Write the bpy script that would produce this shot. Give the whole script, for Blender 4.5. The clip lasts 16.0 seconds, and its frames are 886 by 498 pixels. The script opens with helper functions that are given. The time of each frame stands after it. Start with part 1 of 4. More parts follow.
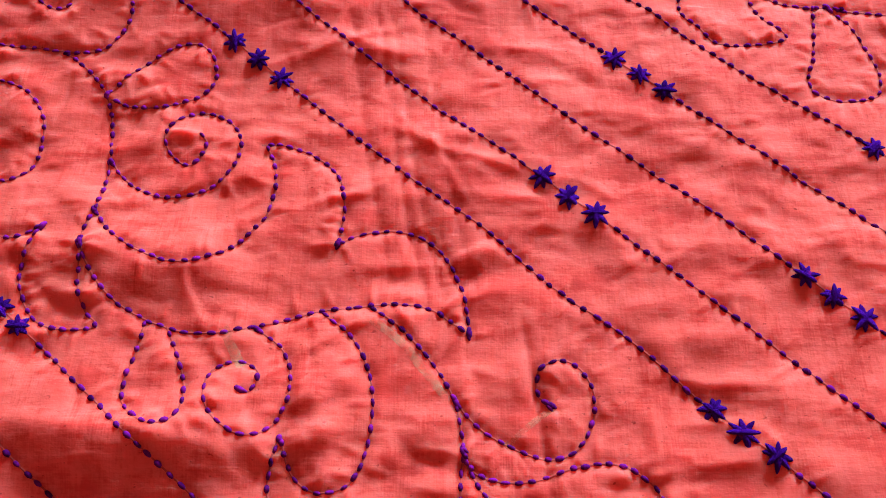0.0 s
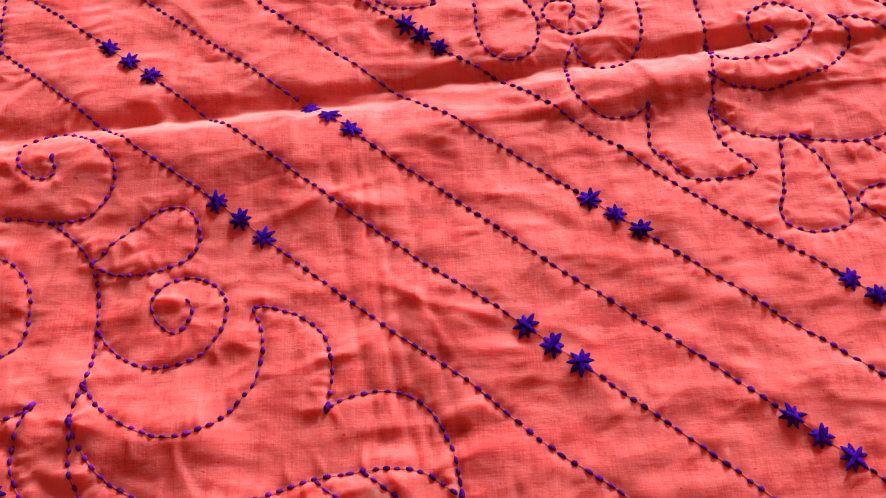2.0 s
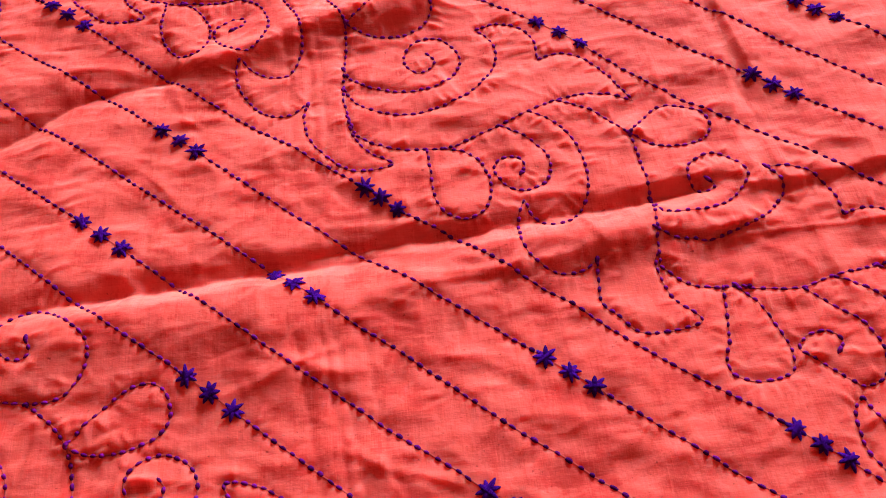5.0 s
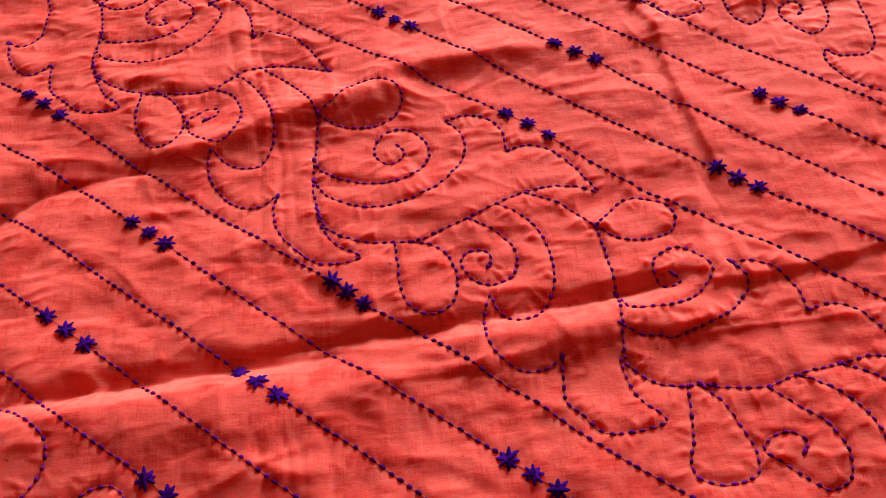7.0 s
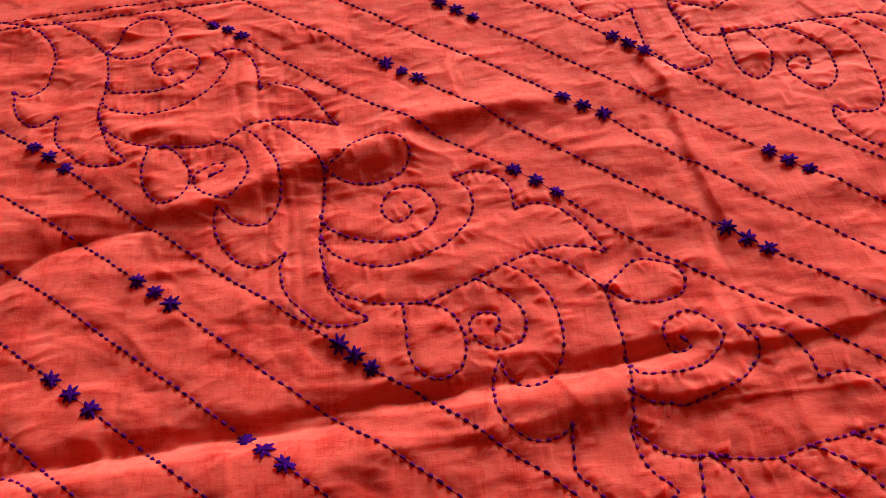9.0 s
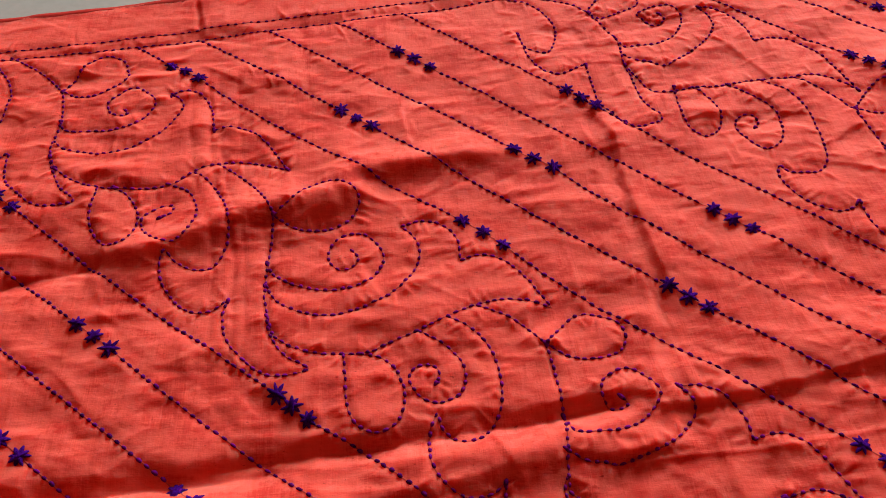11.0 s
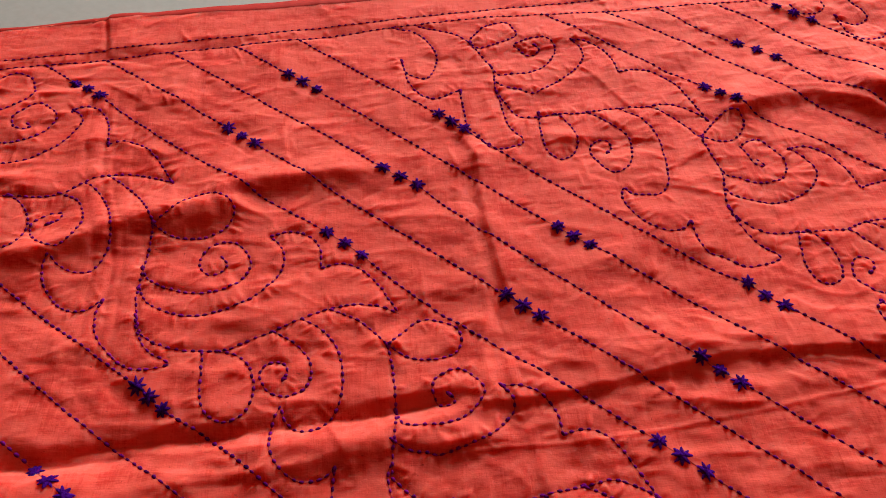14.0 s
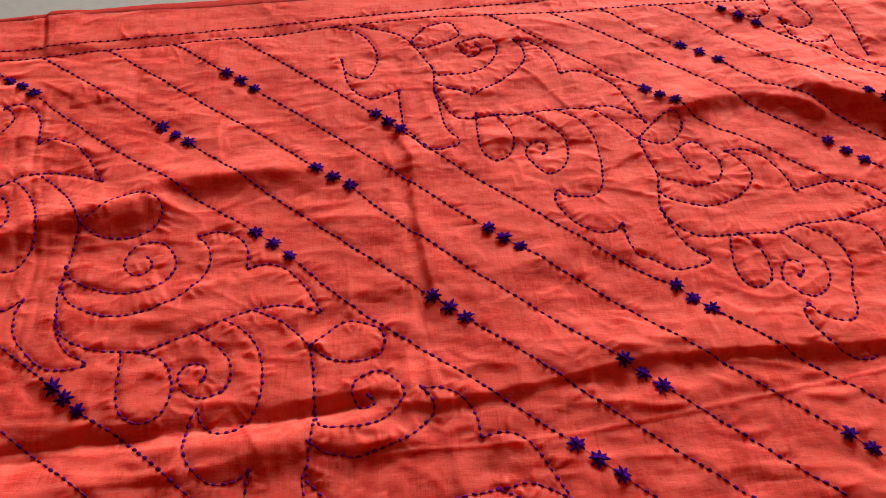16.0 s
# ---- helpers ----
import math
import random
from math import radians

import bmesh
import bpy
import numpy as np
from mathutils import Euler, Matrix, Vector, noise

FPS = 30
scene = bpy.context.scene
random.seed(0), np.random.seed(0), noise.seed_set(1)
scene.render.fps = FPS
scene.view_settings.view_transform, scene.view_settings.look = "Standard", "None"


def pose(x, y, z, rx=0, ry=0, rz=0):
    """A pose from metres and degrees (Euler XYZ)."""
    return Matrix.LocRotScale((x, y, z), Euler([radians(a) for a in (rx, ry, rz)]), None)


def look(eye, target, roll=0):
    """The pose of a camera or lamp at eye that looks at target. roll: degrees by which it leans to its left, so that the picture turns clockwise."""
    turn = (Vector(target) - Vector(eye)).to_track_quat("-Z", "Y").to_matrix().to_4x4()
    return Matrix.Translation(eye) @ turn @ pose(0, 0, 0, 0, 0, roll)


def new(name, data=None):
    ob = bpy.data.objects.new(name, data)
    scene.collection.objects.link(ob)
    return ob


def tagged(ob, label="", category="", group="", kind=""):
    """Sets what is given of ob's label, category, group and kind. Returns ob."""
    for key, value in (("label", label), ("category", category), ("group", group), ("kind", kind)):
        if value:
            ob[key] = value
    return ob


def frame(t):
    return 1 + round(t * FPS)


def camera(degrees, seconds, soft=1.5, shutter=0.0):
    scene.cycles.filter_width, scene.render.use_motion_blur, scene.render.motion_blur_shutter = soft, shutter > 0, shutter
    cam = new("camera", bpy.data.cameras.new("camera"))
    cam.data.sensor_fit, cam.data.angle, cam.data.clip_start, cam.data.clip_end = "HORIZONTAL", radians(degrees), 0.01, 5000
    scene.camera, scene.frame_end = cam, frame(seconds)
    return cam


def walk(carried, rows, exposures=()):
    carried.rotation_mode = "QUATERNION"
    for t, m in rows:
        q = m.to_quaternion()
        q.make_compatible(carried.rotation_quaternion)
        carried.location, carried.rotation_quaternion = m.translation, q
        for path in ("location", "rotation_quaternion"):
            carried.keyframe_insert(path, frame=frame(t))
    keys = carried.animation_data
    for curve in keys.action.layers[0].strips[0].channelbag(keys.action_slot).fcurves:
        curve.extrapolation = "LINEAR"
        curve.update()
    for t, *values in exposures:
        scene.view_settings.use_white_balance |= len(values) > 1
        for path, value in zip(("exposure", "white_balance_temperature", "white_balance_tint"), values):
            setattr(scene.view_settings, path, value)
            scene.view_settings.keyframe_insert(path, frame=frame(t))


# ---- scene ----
cam = camera(55.94, 16.0, soft=0.98)
# seconds, eye x y z in metres, yaw, pitch and roll in degrees
PATH = [
    (0, -0.13242, -0.25702, 0.27633, 1.274, -67.031, -1.576),
    (0.5, -0.13017, -0.24917, 0.28038, 1.211, -66.206, -2.352),
    (1, -0.12924, -0.23820, 0.28351, 0.550, -65.448, -2.568),
    (1.5, -0.12916, -0.22905, 0.28786, 0.293, -64.564, -3.086),
    (2, -0.12741, -0.22170, 0.29597, -0.020, -63.845, -3.565),
    (2.5, -0.12679, -0.21024, 0.31247, -0.207, -62.767, -4.116),
    (3, -0.12302, -0.20476, 0.31821, -0.417, -61.945, -4.501),
    (5.3, -0.11203, -0.19058, 0.33343, -2.777, -58.968, -3.610),
    (5.5, -0.11145, -0.18930, 0.33691, -2.819, -58.491, -3.481),
    (6, -0.10976, -0.18523, 0.34018, -3.088, -57.564, -3.236),
    (6.5, -0.10520, -0.17871, 0.34217, -3.201, -56.820, -3.117),
    (7, -0.09691, -0.17591, 0.34037, -3.525, -56.259, -2.877),
    (7.5, -0.10335, -0.17378, 0.33801, -3.554, -56.205, -2.851),
    (8, -0.10309, -0.16881, 0.34377, -3.638, -56.078, -2.720),
    (8.5, -0.10251, -0.16197, 0.34318, -3.661, -55.902, -2.587),
    (9, -0.09914, -0.15318, 0.35166, -3.770, -55.488, -2.452),
    (9.2, -0.09687, -0.14938, 0.35229, -3.744, -55.354, -2.480),
    (11.3, -0.07033, -0.14677, 0.36012, -6.255, -53.147, 1.513),
    (11.5, -0.06345, -0.14807, 0.36093, -6.344, -52.971, 1.801),
    (12, -0.05914, -0.15720, 0.36701, -6.598, -52.877, 2.085),
    (12.5, -0.05019, -0.16237, 0.37090, -6.772, -52.838, 2.375),
    (13, -0.03661, -0.17018, 0.37806, -6.831, -52.757, 2.438),
    (13.5, -0.02424, -0.17368, 0.38571, -7.093, -52.735, 2.693),
    (14, -0.00819, -0.17909, 0.39387, -7.198, -52.637, 2.990),
    (14.5, 0.00502, -0.17616, 0.39012, -7.549, -52.627, 3.308),
    (15, 0.01029, -0.17518, 0.39111, -7.930, -52.713, 3.615),
    (15.5, 0.01735, -0.17818, 0.39224, -7.872, -52.563, 3.602),
    (16, 0.02921, -0.18013, 0.39306, -8.109, -52.579, 3.994),
]
EXPOSURES = [(0.0, 0.59, 4180, -22), (2.0, 0.60, 4080, -24), (3.0, 0.46, 5080, 4), (5.5, 0.45, 5250, 0), (7.0, 0.05, 5980, 7), (7.5, 0.00, 6100, 7), (8.0, -0.15, 6350, 7), (16.0, -0.34, 6600, 8)]


def eye_pose(x, y, z, yaw, pitch, roll):
    ahead = Vector((-math.sin(radians(yaw)) * math.cos(radians(pitch)), math.cos(radians(yaw)) * math.cos(radians(pitch)), math.sin(radians(pitch))))
    eye = Vector((x, y, z))
    return look(eye, eye + ahead, roll)


walk(cam, [(t, eye_pose(*rest)) for t, *rest in PATH], EXPOSURES)

# ---- light: one window in the far wall of the room ----
world = bpy.data.worlds.new("sky")
scene.world = world
world.use_nodes = True
wn = world.node_tree.nodes
sky = wn.new("ShaderNodeTexSky")
sky.sky_type = "NISHITA"
sky.sun_disc = False
sky.sun_elevation, sky.sun_rotation = radians(50), radians(150)
world.node_tree.links.new(sky.outputs[0], wn["Background"].inputs[0])
wn["Background"].inputs[1].default_value = 0.05
WINDOW_X, WINDOW_Z, WINDOW_W, WINDOW_H, WALL_Y = 1.2, 1.02, 0.9, 0.9, 3.0
day = bpy.data.lights.new("window_daylight", "AREA")
day.shape, day.size, day.size_y = "RECTANGLE", WINDOW_W - 0.1, WINDOW_H - 0.1
day.energy, day.color = 362.0, (1.0, 0.97, 0.93)
daylight = new("window_daylight", day)
daylight.matrix_world = look((WINDOW_X, WALL_Y + 0.06, WINDOW_Z), (WINDOW_X - 0.6, 0, 0.3))


# ---- materials ----
class Nodes:
    """Short hand for one node material."""

    def __init__(self, name):
        self.mat = bpy.data.materials.new(name)
        self.mat.use_nodes = True
        self.tree = self.mat.node_tree
        self.bsdf = self.tree.nodes["Principled BSDF"]

    def add(self, kind, **values):
        node = self.tree.nodes.new(kind)
        for key, value in values.items():
            node.inputs[key].default_value = value
        return node

    def link(self, a, b):
        self.tree.links.new(a, b)

    def coords(self, sx=1.0, sy=1.0, sz=1.0, turn=0.0):
        tc = self.add("ShaderNodeTexCoord")
        mp = self.add("ShaderNodeMapping", Scale=(sx, sy, sz), Rotation=(0, 0, radians(turn)))
        self.link(tc.outputs["Object"], mp.inputs["Vector"])
        return mp.outputs["Vector"]

    def noise(self, vec, scale, detail=3.0, rough=0.55):
        n = self.add("ShaderNodeTexNoise", Scale=scale, Detail=detail, Roughness=rough)
        self.link(vec, n.inputs["Vector"])
        return n.outputs["Fac"]

    def ramp(self, fac, stops):
        r = self.add("ShaderNodeValToRGB")
        els = r.color_ramp.elements
        while len(els) < len(stops):
            els.new(0.5)
        for el, (pos, col) in zip(els, stops):
            el.position, el.color = pos, (*col, 1)
        self.link(fac, r.inputs["Fac"])
        return r.outputs["Color"]

    def mix(self, a, b, fac, blend="MIX"):
        m = self.add("ShaderNodeMix")
        m.data_type, m.blend_type = "RGBA", blend
        for src, sock in ((fac, m.inputs[0]), (a, m.inputs[6]), (b, m.inputs[7])):
            if isinstance(src, (int, float)):
                sock.default_value = src
            elif isinstance(src, tuple):
                sock.default_value = (*src, 1)
            else:
                self.link(src, sock)
        return m.outputs[2]

    def math(self, op, a, b):
        m = self.add("ShaderNodeMath")
        m.operation = op
        for src, sock in ((a, m.inputs[0]), (b, m.inputs[1])):
            if isinstance(src, (int, float)):
                sock.default_value = src
            else:
                self.link(src, sock)
        return m.outputs[0]

    def bump(self, height, strength, distance, before=None):
        b = self.add("ShaderNodeBump", Strength=strength, Distance=distance)
        self.link(height, b.inputs["Height"])
        if before is not None:
            self.link(before, b.inputs["Normal"])
        return b.outputs["Normal"]


def cotton():
    """Coral cotton: plain weave with slubs both ways, darker red mottling, small neps and crushed creases."""
    n = Nodes("coral_cotton")
    flat = n.coords()
    weft = n.noise(n.coords(70, 1500, 60, 5), 1.0, 2.0, 0.6)
    warp = n.noise(n.coords(1500, 70, 60, 5), 1.0, 2.0, 0.6)
    streak_a = n.noise(n.coords(22, 340, 60, 6), 1.0, 3.0, 0.6)
    streak_b = n.noise(n.coords(340, 22, 60, 4), 1.0, 3.0, 0.6)
    patch = n.noise(flat, 30.0, 5.0, 0.65)
    cloud = n.noise(flat, 9.0, 3.0, 0.5)
    neps = n.noise(n.coords(420, 640, 300, 5), 1.0, 2.0, 0.5)
    deep, mid, pale = (0.57, 0.047, 0.032), (0.68, 0.089, 0.066), (0.75, 0.135, 0.103)
    col = n.ramp(cloud, [(0.3, mid), (0.7, (0.70, 0.096, 0.072))])
    col = n.mix(col, n.ramp(patch, [(0.3, deep), (0.7, pale)]), 0.42)
    col = n.mix(col, n.ramp(streak_a, [(0.34, deep), (0.66, pale)]), 0.22)
    col = n.mix(col, n.ramp(streak_b, [(0.34, deep), (0.66, pale)]), 0.20)
    col = n.mix(col, n.ramp(weft, [(0.32, deep), (0.68, pale)]), 0.14)
    col = n.mix(col, n.ramp(warp, [(0.3, deep), (0.7, pale)]), 0.10)
    # darker red patches whose rims break up along the threads
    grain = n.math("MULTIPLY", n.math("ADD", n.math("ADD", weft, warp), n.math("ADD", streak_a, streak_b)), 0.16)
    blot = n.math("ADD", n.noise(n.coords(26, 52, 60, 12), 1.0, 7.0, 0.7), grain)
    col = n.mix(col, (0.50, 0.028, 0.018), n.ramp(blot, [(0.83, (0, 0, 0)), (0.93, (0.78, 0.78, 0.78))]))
    cross_blot = n.math("ADD", n.noise(n.coords(60, 24, 60, 8), 1.0, 6.0, 0.7), grain)
    col = n.mix(col, (0.52, 0.032, 0.021), n.ramp(cross_blot, [(0.86, (0, 0, 0)), (0.95, (0.65, 0.65, 0.65))]))
    col = n.mix(col, (0.24, 0.012, 0.008), n.ramp(neps, [(0.70, (0, 0, 0)), (0.77, (0.8, 0.8, 0.8))]))
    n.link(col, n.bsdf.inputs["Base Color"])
    crush = n.noise(n.coords(90, 150, 100, -8), 1.0, 4.0, 0.6)
    weave = n.math("ADD", weft, warp)
    slub = n.math("ADD", streak_a, streak_b)
    nor = n.bump(crush, 0.36, 0.0012)
    nor = n.bump(slub, 0.24, 0.0005, nor)
    nor = n.bump(weave, 0.2, 0.0002, nor)
    n.link(nor, n.bsdf.inputs["Normal"])
    n.bsdf.inputs["Roughness"].default_value = 0.88
    n.bsdf.inputs["Specular IOR Level"].default_value = 0.17
    # light soaks through the thin cotton
    n.bsdf.inputs["Subsurface Weight"].default_value = 0.92
    n.bsdf.inputs["Subsurface Radius"].default_value = (1.0, 0.05, 0.03)
    n.bsdf.inputs["Subsurface Scale"].default_value = 0.009
    n.bsdf.inputs["Sheen Weight"].default_value = 0.04
    n.bsdf.inputs["Sheen Roughness"].default_value = 0.5
    n.bsdf.inputs["Sheen Tint"].default_value = (1.0, 0.5, 0.45, 1)
    return n.mat


def edge_cotton():
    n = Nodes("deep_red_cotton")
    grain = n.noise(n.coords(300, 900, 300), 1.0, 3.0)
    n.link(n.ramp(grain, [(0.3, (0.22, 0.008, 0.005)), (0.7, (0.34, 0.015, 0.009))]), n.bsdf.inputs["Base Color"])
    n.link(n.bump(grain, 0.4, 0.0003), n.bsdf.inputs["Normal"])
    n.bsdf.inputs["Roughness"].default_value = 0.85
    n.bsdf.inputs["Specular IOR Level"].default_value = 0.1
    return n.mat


def thread(name, dark, light, along=900.0, across=900.0, relief=0.0003):
    """Stranded embroidery thread with a soft lustre."""
    n = Nodes(name)
    info = n.add("ShaderNodeObjectInfo")
    geo = n.add("ShaderNodeNewGeometry")
    vary = n.math("FRACT", n.math("ADD", info.outputs["Random"], geo.outputs["Random Per Island"]), 0.0)
    fibre = n.noise(n.coords(along, across, across), 1.0, 2.0)
    col = n.mix(n.ramp(vary, [(0.0, dark), (1.0, light)]), n.ramp(fibre, [(0.35, dark), (0.65, light)]), 0.4)
    n.link(col, n.bsdf.inputs["Base Color"])
    n.link(n.bump(fibre, 0.7, relief), n.bsdf.inputs["Normal"])
    n.bsdf.inputs["Roughness"].default_value = 0.5
    n.bsdf.inputs["Specular IOR Level"].default_value = 0.0
    return n.mat


def seam_line():
    """Thin brownish red line under the stitches."""
    n = Nodes("brown_red_line")
    grain = n.noise(n.coords(), 500.0, 2.0)
    n.link(n.ramp(grain, [(0.3, (0.24, 0.018, 0.016)), (0.7, (0.46, 0.040, 0.030))]), n.bsdf.inputs["Base Color"])
    n.bsdf.inputs["Roughness"].default_value = 0.9
    return n.mat


def chalk():
    """Rubbed greenish chalk, patchy, with the cotton showing through."""
    n = Nodes("rubbed_chalk")
    grain = n.noise(n.coords(), 260.0, 5.0, 0.7)
    n.link(n.ramp(grain, [(0.3, (0.40, 0.20, 0.10)), (0.7, (0.50, 0.30, 0.17))]), n.bsdf.inputs["Base Color"])
    n.bsdf.inputs["Roughness"].default_value = 0.95
    n.bsdf.inputs["Specular IOR Level"].default_value = 0.05
    n.link(n.ramp(grain, [(0.38, (0, 0, 0)), (0.68, (0.55, 0.55, 0.55))]), n.bsdf.inputs["Alpha"])
    return n.mat


# Terracotta of the unseen walls, chosen to bounce red into the cloth's shade.
def red_fill_plaster():
    n = Nodes("red_fill_plaster")
    a = n.noise(n.coords(), 3.0, 5.0)
    n.link(n.ramp(a, [(0.3, (0.23, 0.046, 0.028)), (0.7, (0.27, 0.058, 0.036))]), n.bsdf.inputs["Base Color"])
    n.bsdf.inputs["Roughness"].default_value = 0.85
    return n.mat


def pale_floor():
    n = Nodes("pale_grey_floor")
    a = n.noise(n.coords(), 6.0, 5.0)
    b = n.noise(n.coords(), 160.0, 3.0)
    col = n.mix(n.ramp(a, [(0.3, (0.30, 0.345, 0.325)), (0.7, (0.345, 0.395, 0.375))]), n.ramp(b, [(0.3, (0.28, 0.325, 0.305)), (0.7, (0.36, 0.415, 0.395))]), 0.4)
    n.link(col, n.bsdf.inputs["Base Color"])
    n.link(n.bump(b, 0.15, 0.0005), n.bsdf.inputs["Normal"])
    n.bsdf.inputs["Roughness"].default_value = 0.5
    return n.mat


COTTON, EDGE_COTTON, SEAM_LINE, FLOOR = cotton(), edge_cotton(), seam_line(), pale_floor()
VIOLET = thread("violet_thread", (0.012, 0.001, 0.020), (0.125, 0.005, 0.165))
PURPLE = thread("purple_thread", (0.020, 0.001, 0.030), (0.180, 0.006, 0.20))
PLUM = thread("plum_thread", (0.022, 0.001, 0.022), (0.100, 0.005, 0.11))
STAR_VIOLET = thread("violet_star_thread", (0.020, 0.002, 0.080), (0.095, 0.008, 0.36), 2.0, 11.0, 0.12)

# ---- the room: floor, and added unseen walls and ceiling for red fill light ----
FLOOR_Z = -0.012
WALLS = red_fill_plaster()
X0, X1, Y0, Y1, TOP, THICK = -2.4, 2.6, -2.4, WALL_Y, 2.7, 0.2


def block(name, boxes, material, label, category=""):
    """One mesh of the given boxes (x0, x1, y0, y1, z0, z1)."""
    bm = bmesh.new()
    for x0, x1, y0, y1, z0, z1 in boxes:
        made = bmesh.ops.create_cube(bm, size=1.0)["verts"]
        bmesh.ops.scale(bm, vec=(x1 - x0, y1 - y0, z1 - z0), verts=made)
        bmesh.ops.translate(bm, vec=((x0 + x1) / 2, (y0 + y1) / 2, (z0 + z1) / 2), verts=made)
    me = bpy.data.meshes.new(name)
    bm.to_mesh(me)
    bm.free()
    me.materials.append(material)
    return tagged(new(name, me), label, category, kind="structure")


wx0, wx1 = WINDOW_X - WINDOW_W / 2, WINDOW_X + WINDOW_W / 2
wz0, wz1 = WINDOW_Z - WINDOW_H / 2, WINDOW_Z + WINDOW_H / 2
block("floor", [(X0, X1, Y0, Y1, FLOOR_Z - 0.1, FLOOR_Z)], FLOOR, "pale grey smooth floor under the spread cloth", "floor")
block("ceiling", [(X0, X1, Y0, Y1, TOP, TOP + 0.1)], WALLS, "added unseen ceiling, terracotta for red fill light", "ceiling")
block("fill_wall_south", [(X0, X1, Y0 - THICK, Y0, FLOOR_Z - 0.1, TOP + 0.1)], WALLS, "added unseen wall, terracotta for red fill light", "wall")
block("fill_wall_west", [(X0 - THICK, X0, Y0 - THICK, Y1 + THICK, FLOOR_Z - 0.1, TOP + 0.1)], WALLS, "added unseen wall, terracotta for red fill light", "wall")
block("fill_wall_east", [(X1, X1 + THICK, Y0 - THICK, Y1 + THICK, FLOOR_Z - 0.1, TOP + 0.1)], WALLS, "added unseen wall, terracotta for red fill light", "wall")
block("fill_wall_north", [(X0, wx0, Y1, Y1 + THICK, FLOOR_Z - 0.1, TOP + 0.1), (wx1, X1, Y1, Y1 + THICK, FLOOR_Z - 0.1, TOP + 0.1), (wx0, wx1, Y1, Y1 + THICK, FLOOR_Z - 0.1, wz0), (wx0, wx1, Y1, Y1 + THICK, wz1, TOP + 0.1)], WALLS, "added unseen wall with a window opening, terracotta for red fill light", "wall")

# ---- the pattern: lines and scrolls drawn on the cloth (millimetres) ----
ALONG = radians(-40.6)
UDIR = np.array([math.cos(ALONG), math.sin(ALONG)])
VDIR = np.array([-math.sin(ALONG), math.cos(ALONG)])
rng = np.random.default_rng(7)


def spline(points, step=0.6):
    """Evenly spaced points on a smooth curve through the given ones."""
    p = np.array(points, float)
    q = np.vstack([2 * p[0] - p[1], p, 2 * p[-1] - p[-2]])
    out = []
    for i in range(1, len(q) - 2):
        a, b, c, d = q[i - 1 : i + 3]
        t = np.linspace(0, 1, 24, endpoint=False)[:, None]
        out.append(0.5 * (2 * b + (c - a) * t + (2 * a - 5 * b + 4 * c - d) * t**2 + (3 * b - a - 3 * c + d) * t**3))
    out = np.vstack(out + [p[-1:]])
    s = np.r_[0, np.cumsum(np.hypot(*np.diff(out, axis=0).T))]
    even = np.linspace(0, s[-1], max(2, int(s[-1] / step)))
    return np.stack([np.interp(even, s, out[:, 0]), np.interp(even, s, out[:, 1])], 1)


# One scroll of the border, drawn about the foot of its leaf.
MOTIF = {}
MOTIF["leaf"] = [(0.0, 0.0), (9.7, 7.6), (22.0, 18.7), (35.1, 19.6), (44.9, 14.1), (47.5, 5.3), (40.1, -6.5), (26.4, -11.0), (11.6, -9.2), (0.0, 0.0)]
MOTIF["bud"] = [(41.5, -25.0), (45.9, -30.9), (42.0, -36.9), (35.3, -38.2), (29.7, -31.3), (31.9, -21.3), (40.7, -15.0), (51.7, -16.8), (59.3, -31.1), (52.8, -44.9), (38.9, -50.7), (24.1, -49.9), (9.5, -44.4), (0.9, -38.7), (-2.7, -30.4)]
MOTIF["stem"] = [(0.0, 0.0), (-0.6, -14.6), (-2.5, -33.3), (-3.2, -52.4), (-1.3, -65.1), (1.8, -76.4)]
MOTIF["crescent"] = [(-2.1, -62.6), (0.4, -76.0), (8.4, -88.7), (19.5, -95.4), (10.1, -98.6), (-0.9, -97.9), (-11.7, -89.2), (-21.4, -76.5), (-23.8, -63.4), (-21.8, -52.9)]
MOTIF["cup"] = [(-3.1, -44.4), (3.3, -55.9), (17.6, -64.2), (31.9, -66.2), (49.7, -62.2), (66.1, -52.5), (76.7, -38.5), (78.5, -27.2), (75.0, -17.5), (69.4, -12.4)]
MOTIF["petal"] = [(69.4, -12.4), (83.0, -8.9), (94.7, -15.0), (99.8, -24.6), (99.9, -37.4)]
MOTIF["petal2"] = [(99.9, -37.4), (110.2, -34.9), (121.8, -38.5), (131.8, -49.2), (138.4, -61.2), (143.8, -71.2)]
MOTIF["bough"] = [(1.8, -76.4), (13.7, -84.8), (30.3, -88.5), (47.2, -89.4), (59.0, -84.7), (73.9, -79.2), (89.2, -72.7), (104.8, -66.6), (120.0, -64.2), (134.3, -67.1), (143.8, -71.2)]
MOTIF["link"] = [(104.8, -66.6), (118.2, -73.7), (128.8, -82.0), (136.5, -92.8)]
MOTIF["drop"] = [(36.5, -89.4), (37.0, -103.7), (37.8, -119.0), (43.3, -129.1), (52.4, -132.2), (61.9, -126.7), (65.2, -114.8), (62.7, -101.7), (55.2, -93.0), (44.9, -89.7)]
MOTIF["curl"] = [(73.9, -79.2), (84.3, -86.9), (92.9, -96.1), (95.2, -108.0), (91.1, -116.5), (81.0, -119.7), (72.0, -115.4), (67.7, -105.8), (71.3, -99.3), (79.2, -99.2), (83.1, -104.8), (80.5, -109.4)]
MOTIF["fan"] = [(89.2, -72.7), (101.0, -80.6), (110.0, -95.0), (111.8, -115.3), (108.1, -129.2), (99.2, -139.2), (88.6, -139.6), (81.8, -133.0), (79.7, -124.8)]
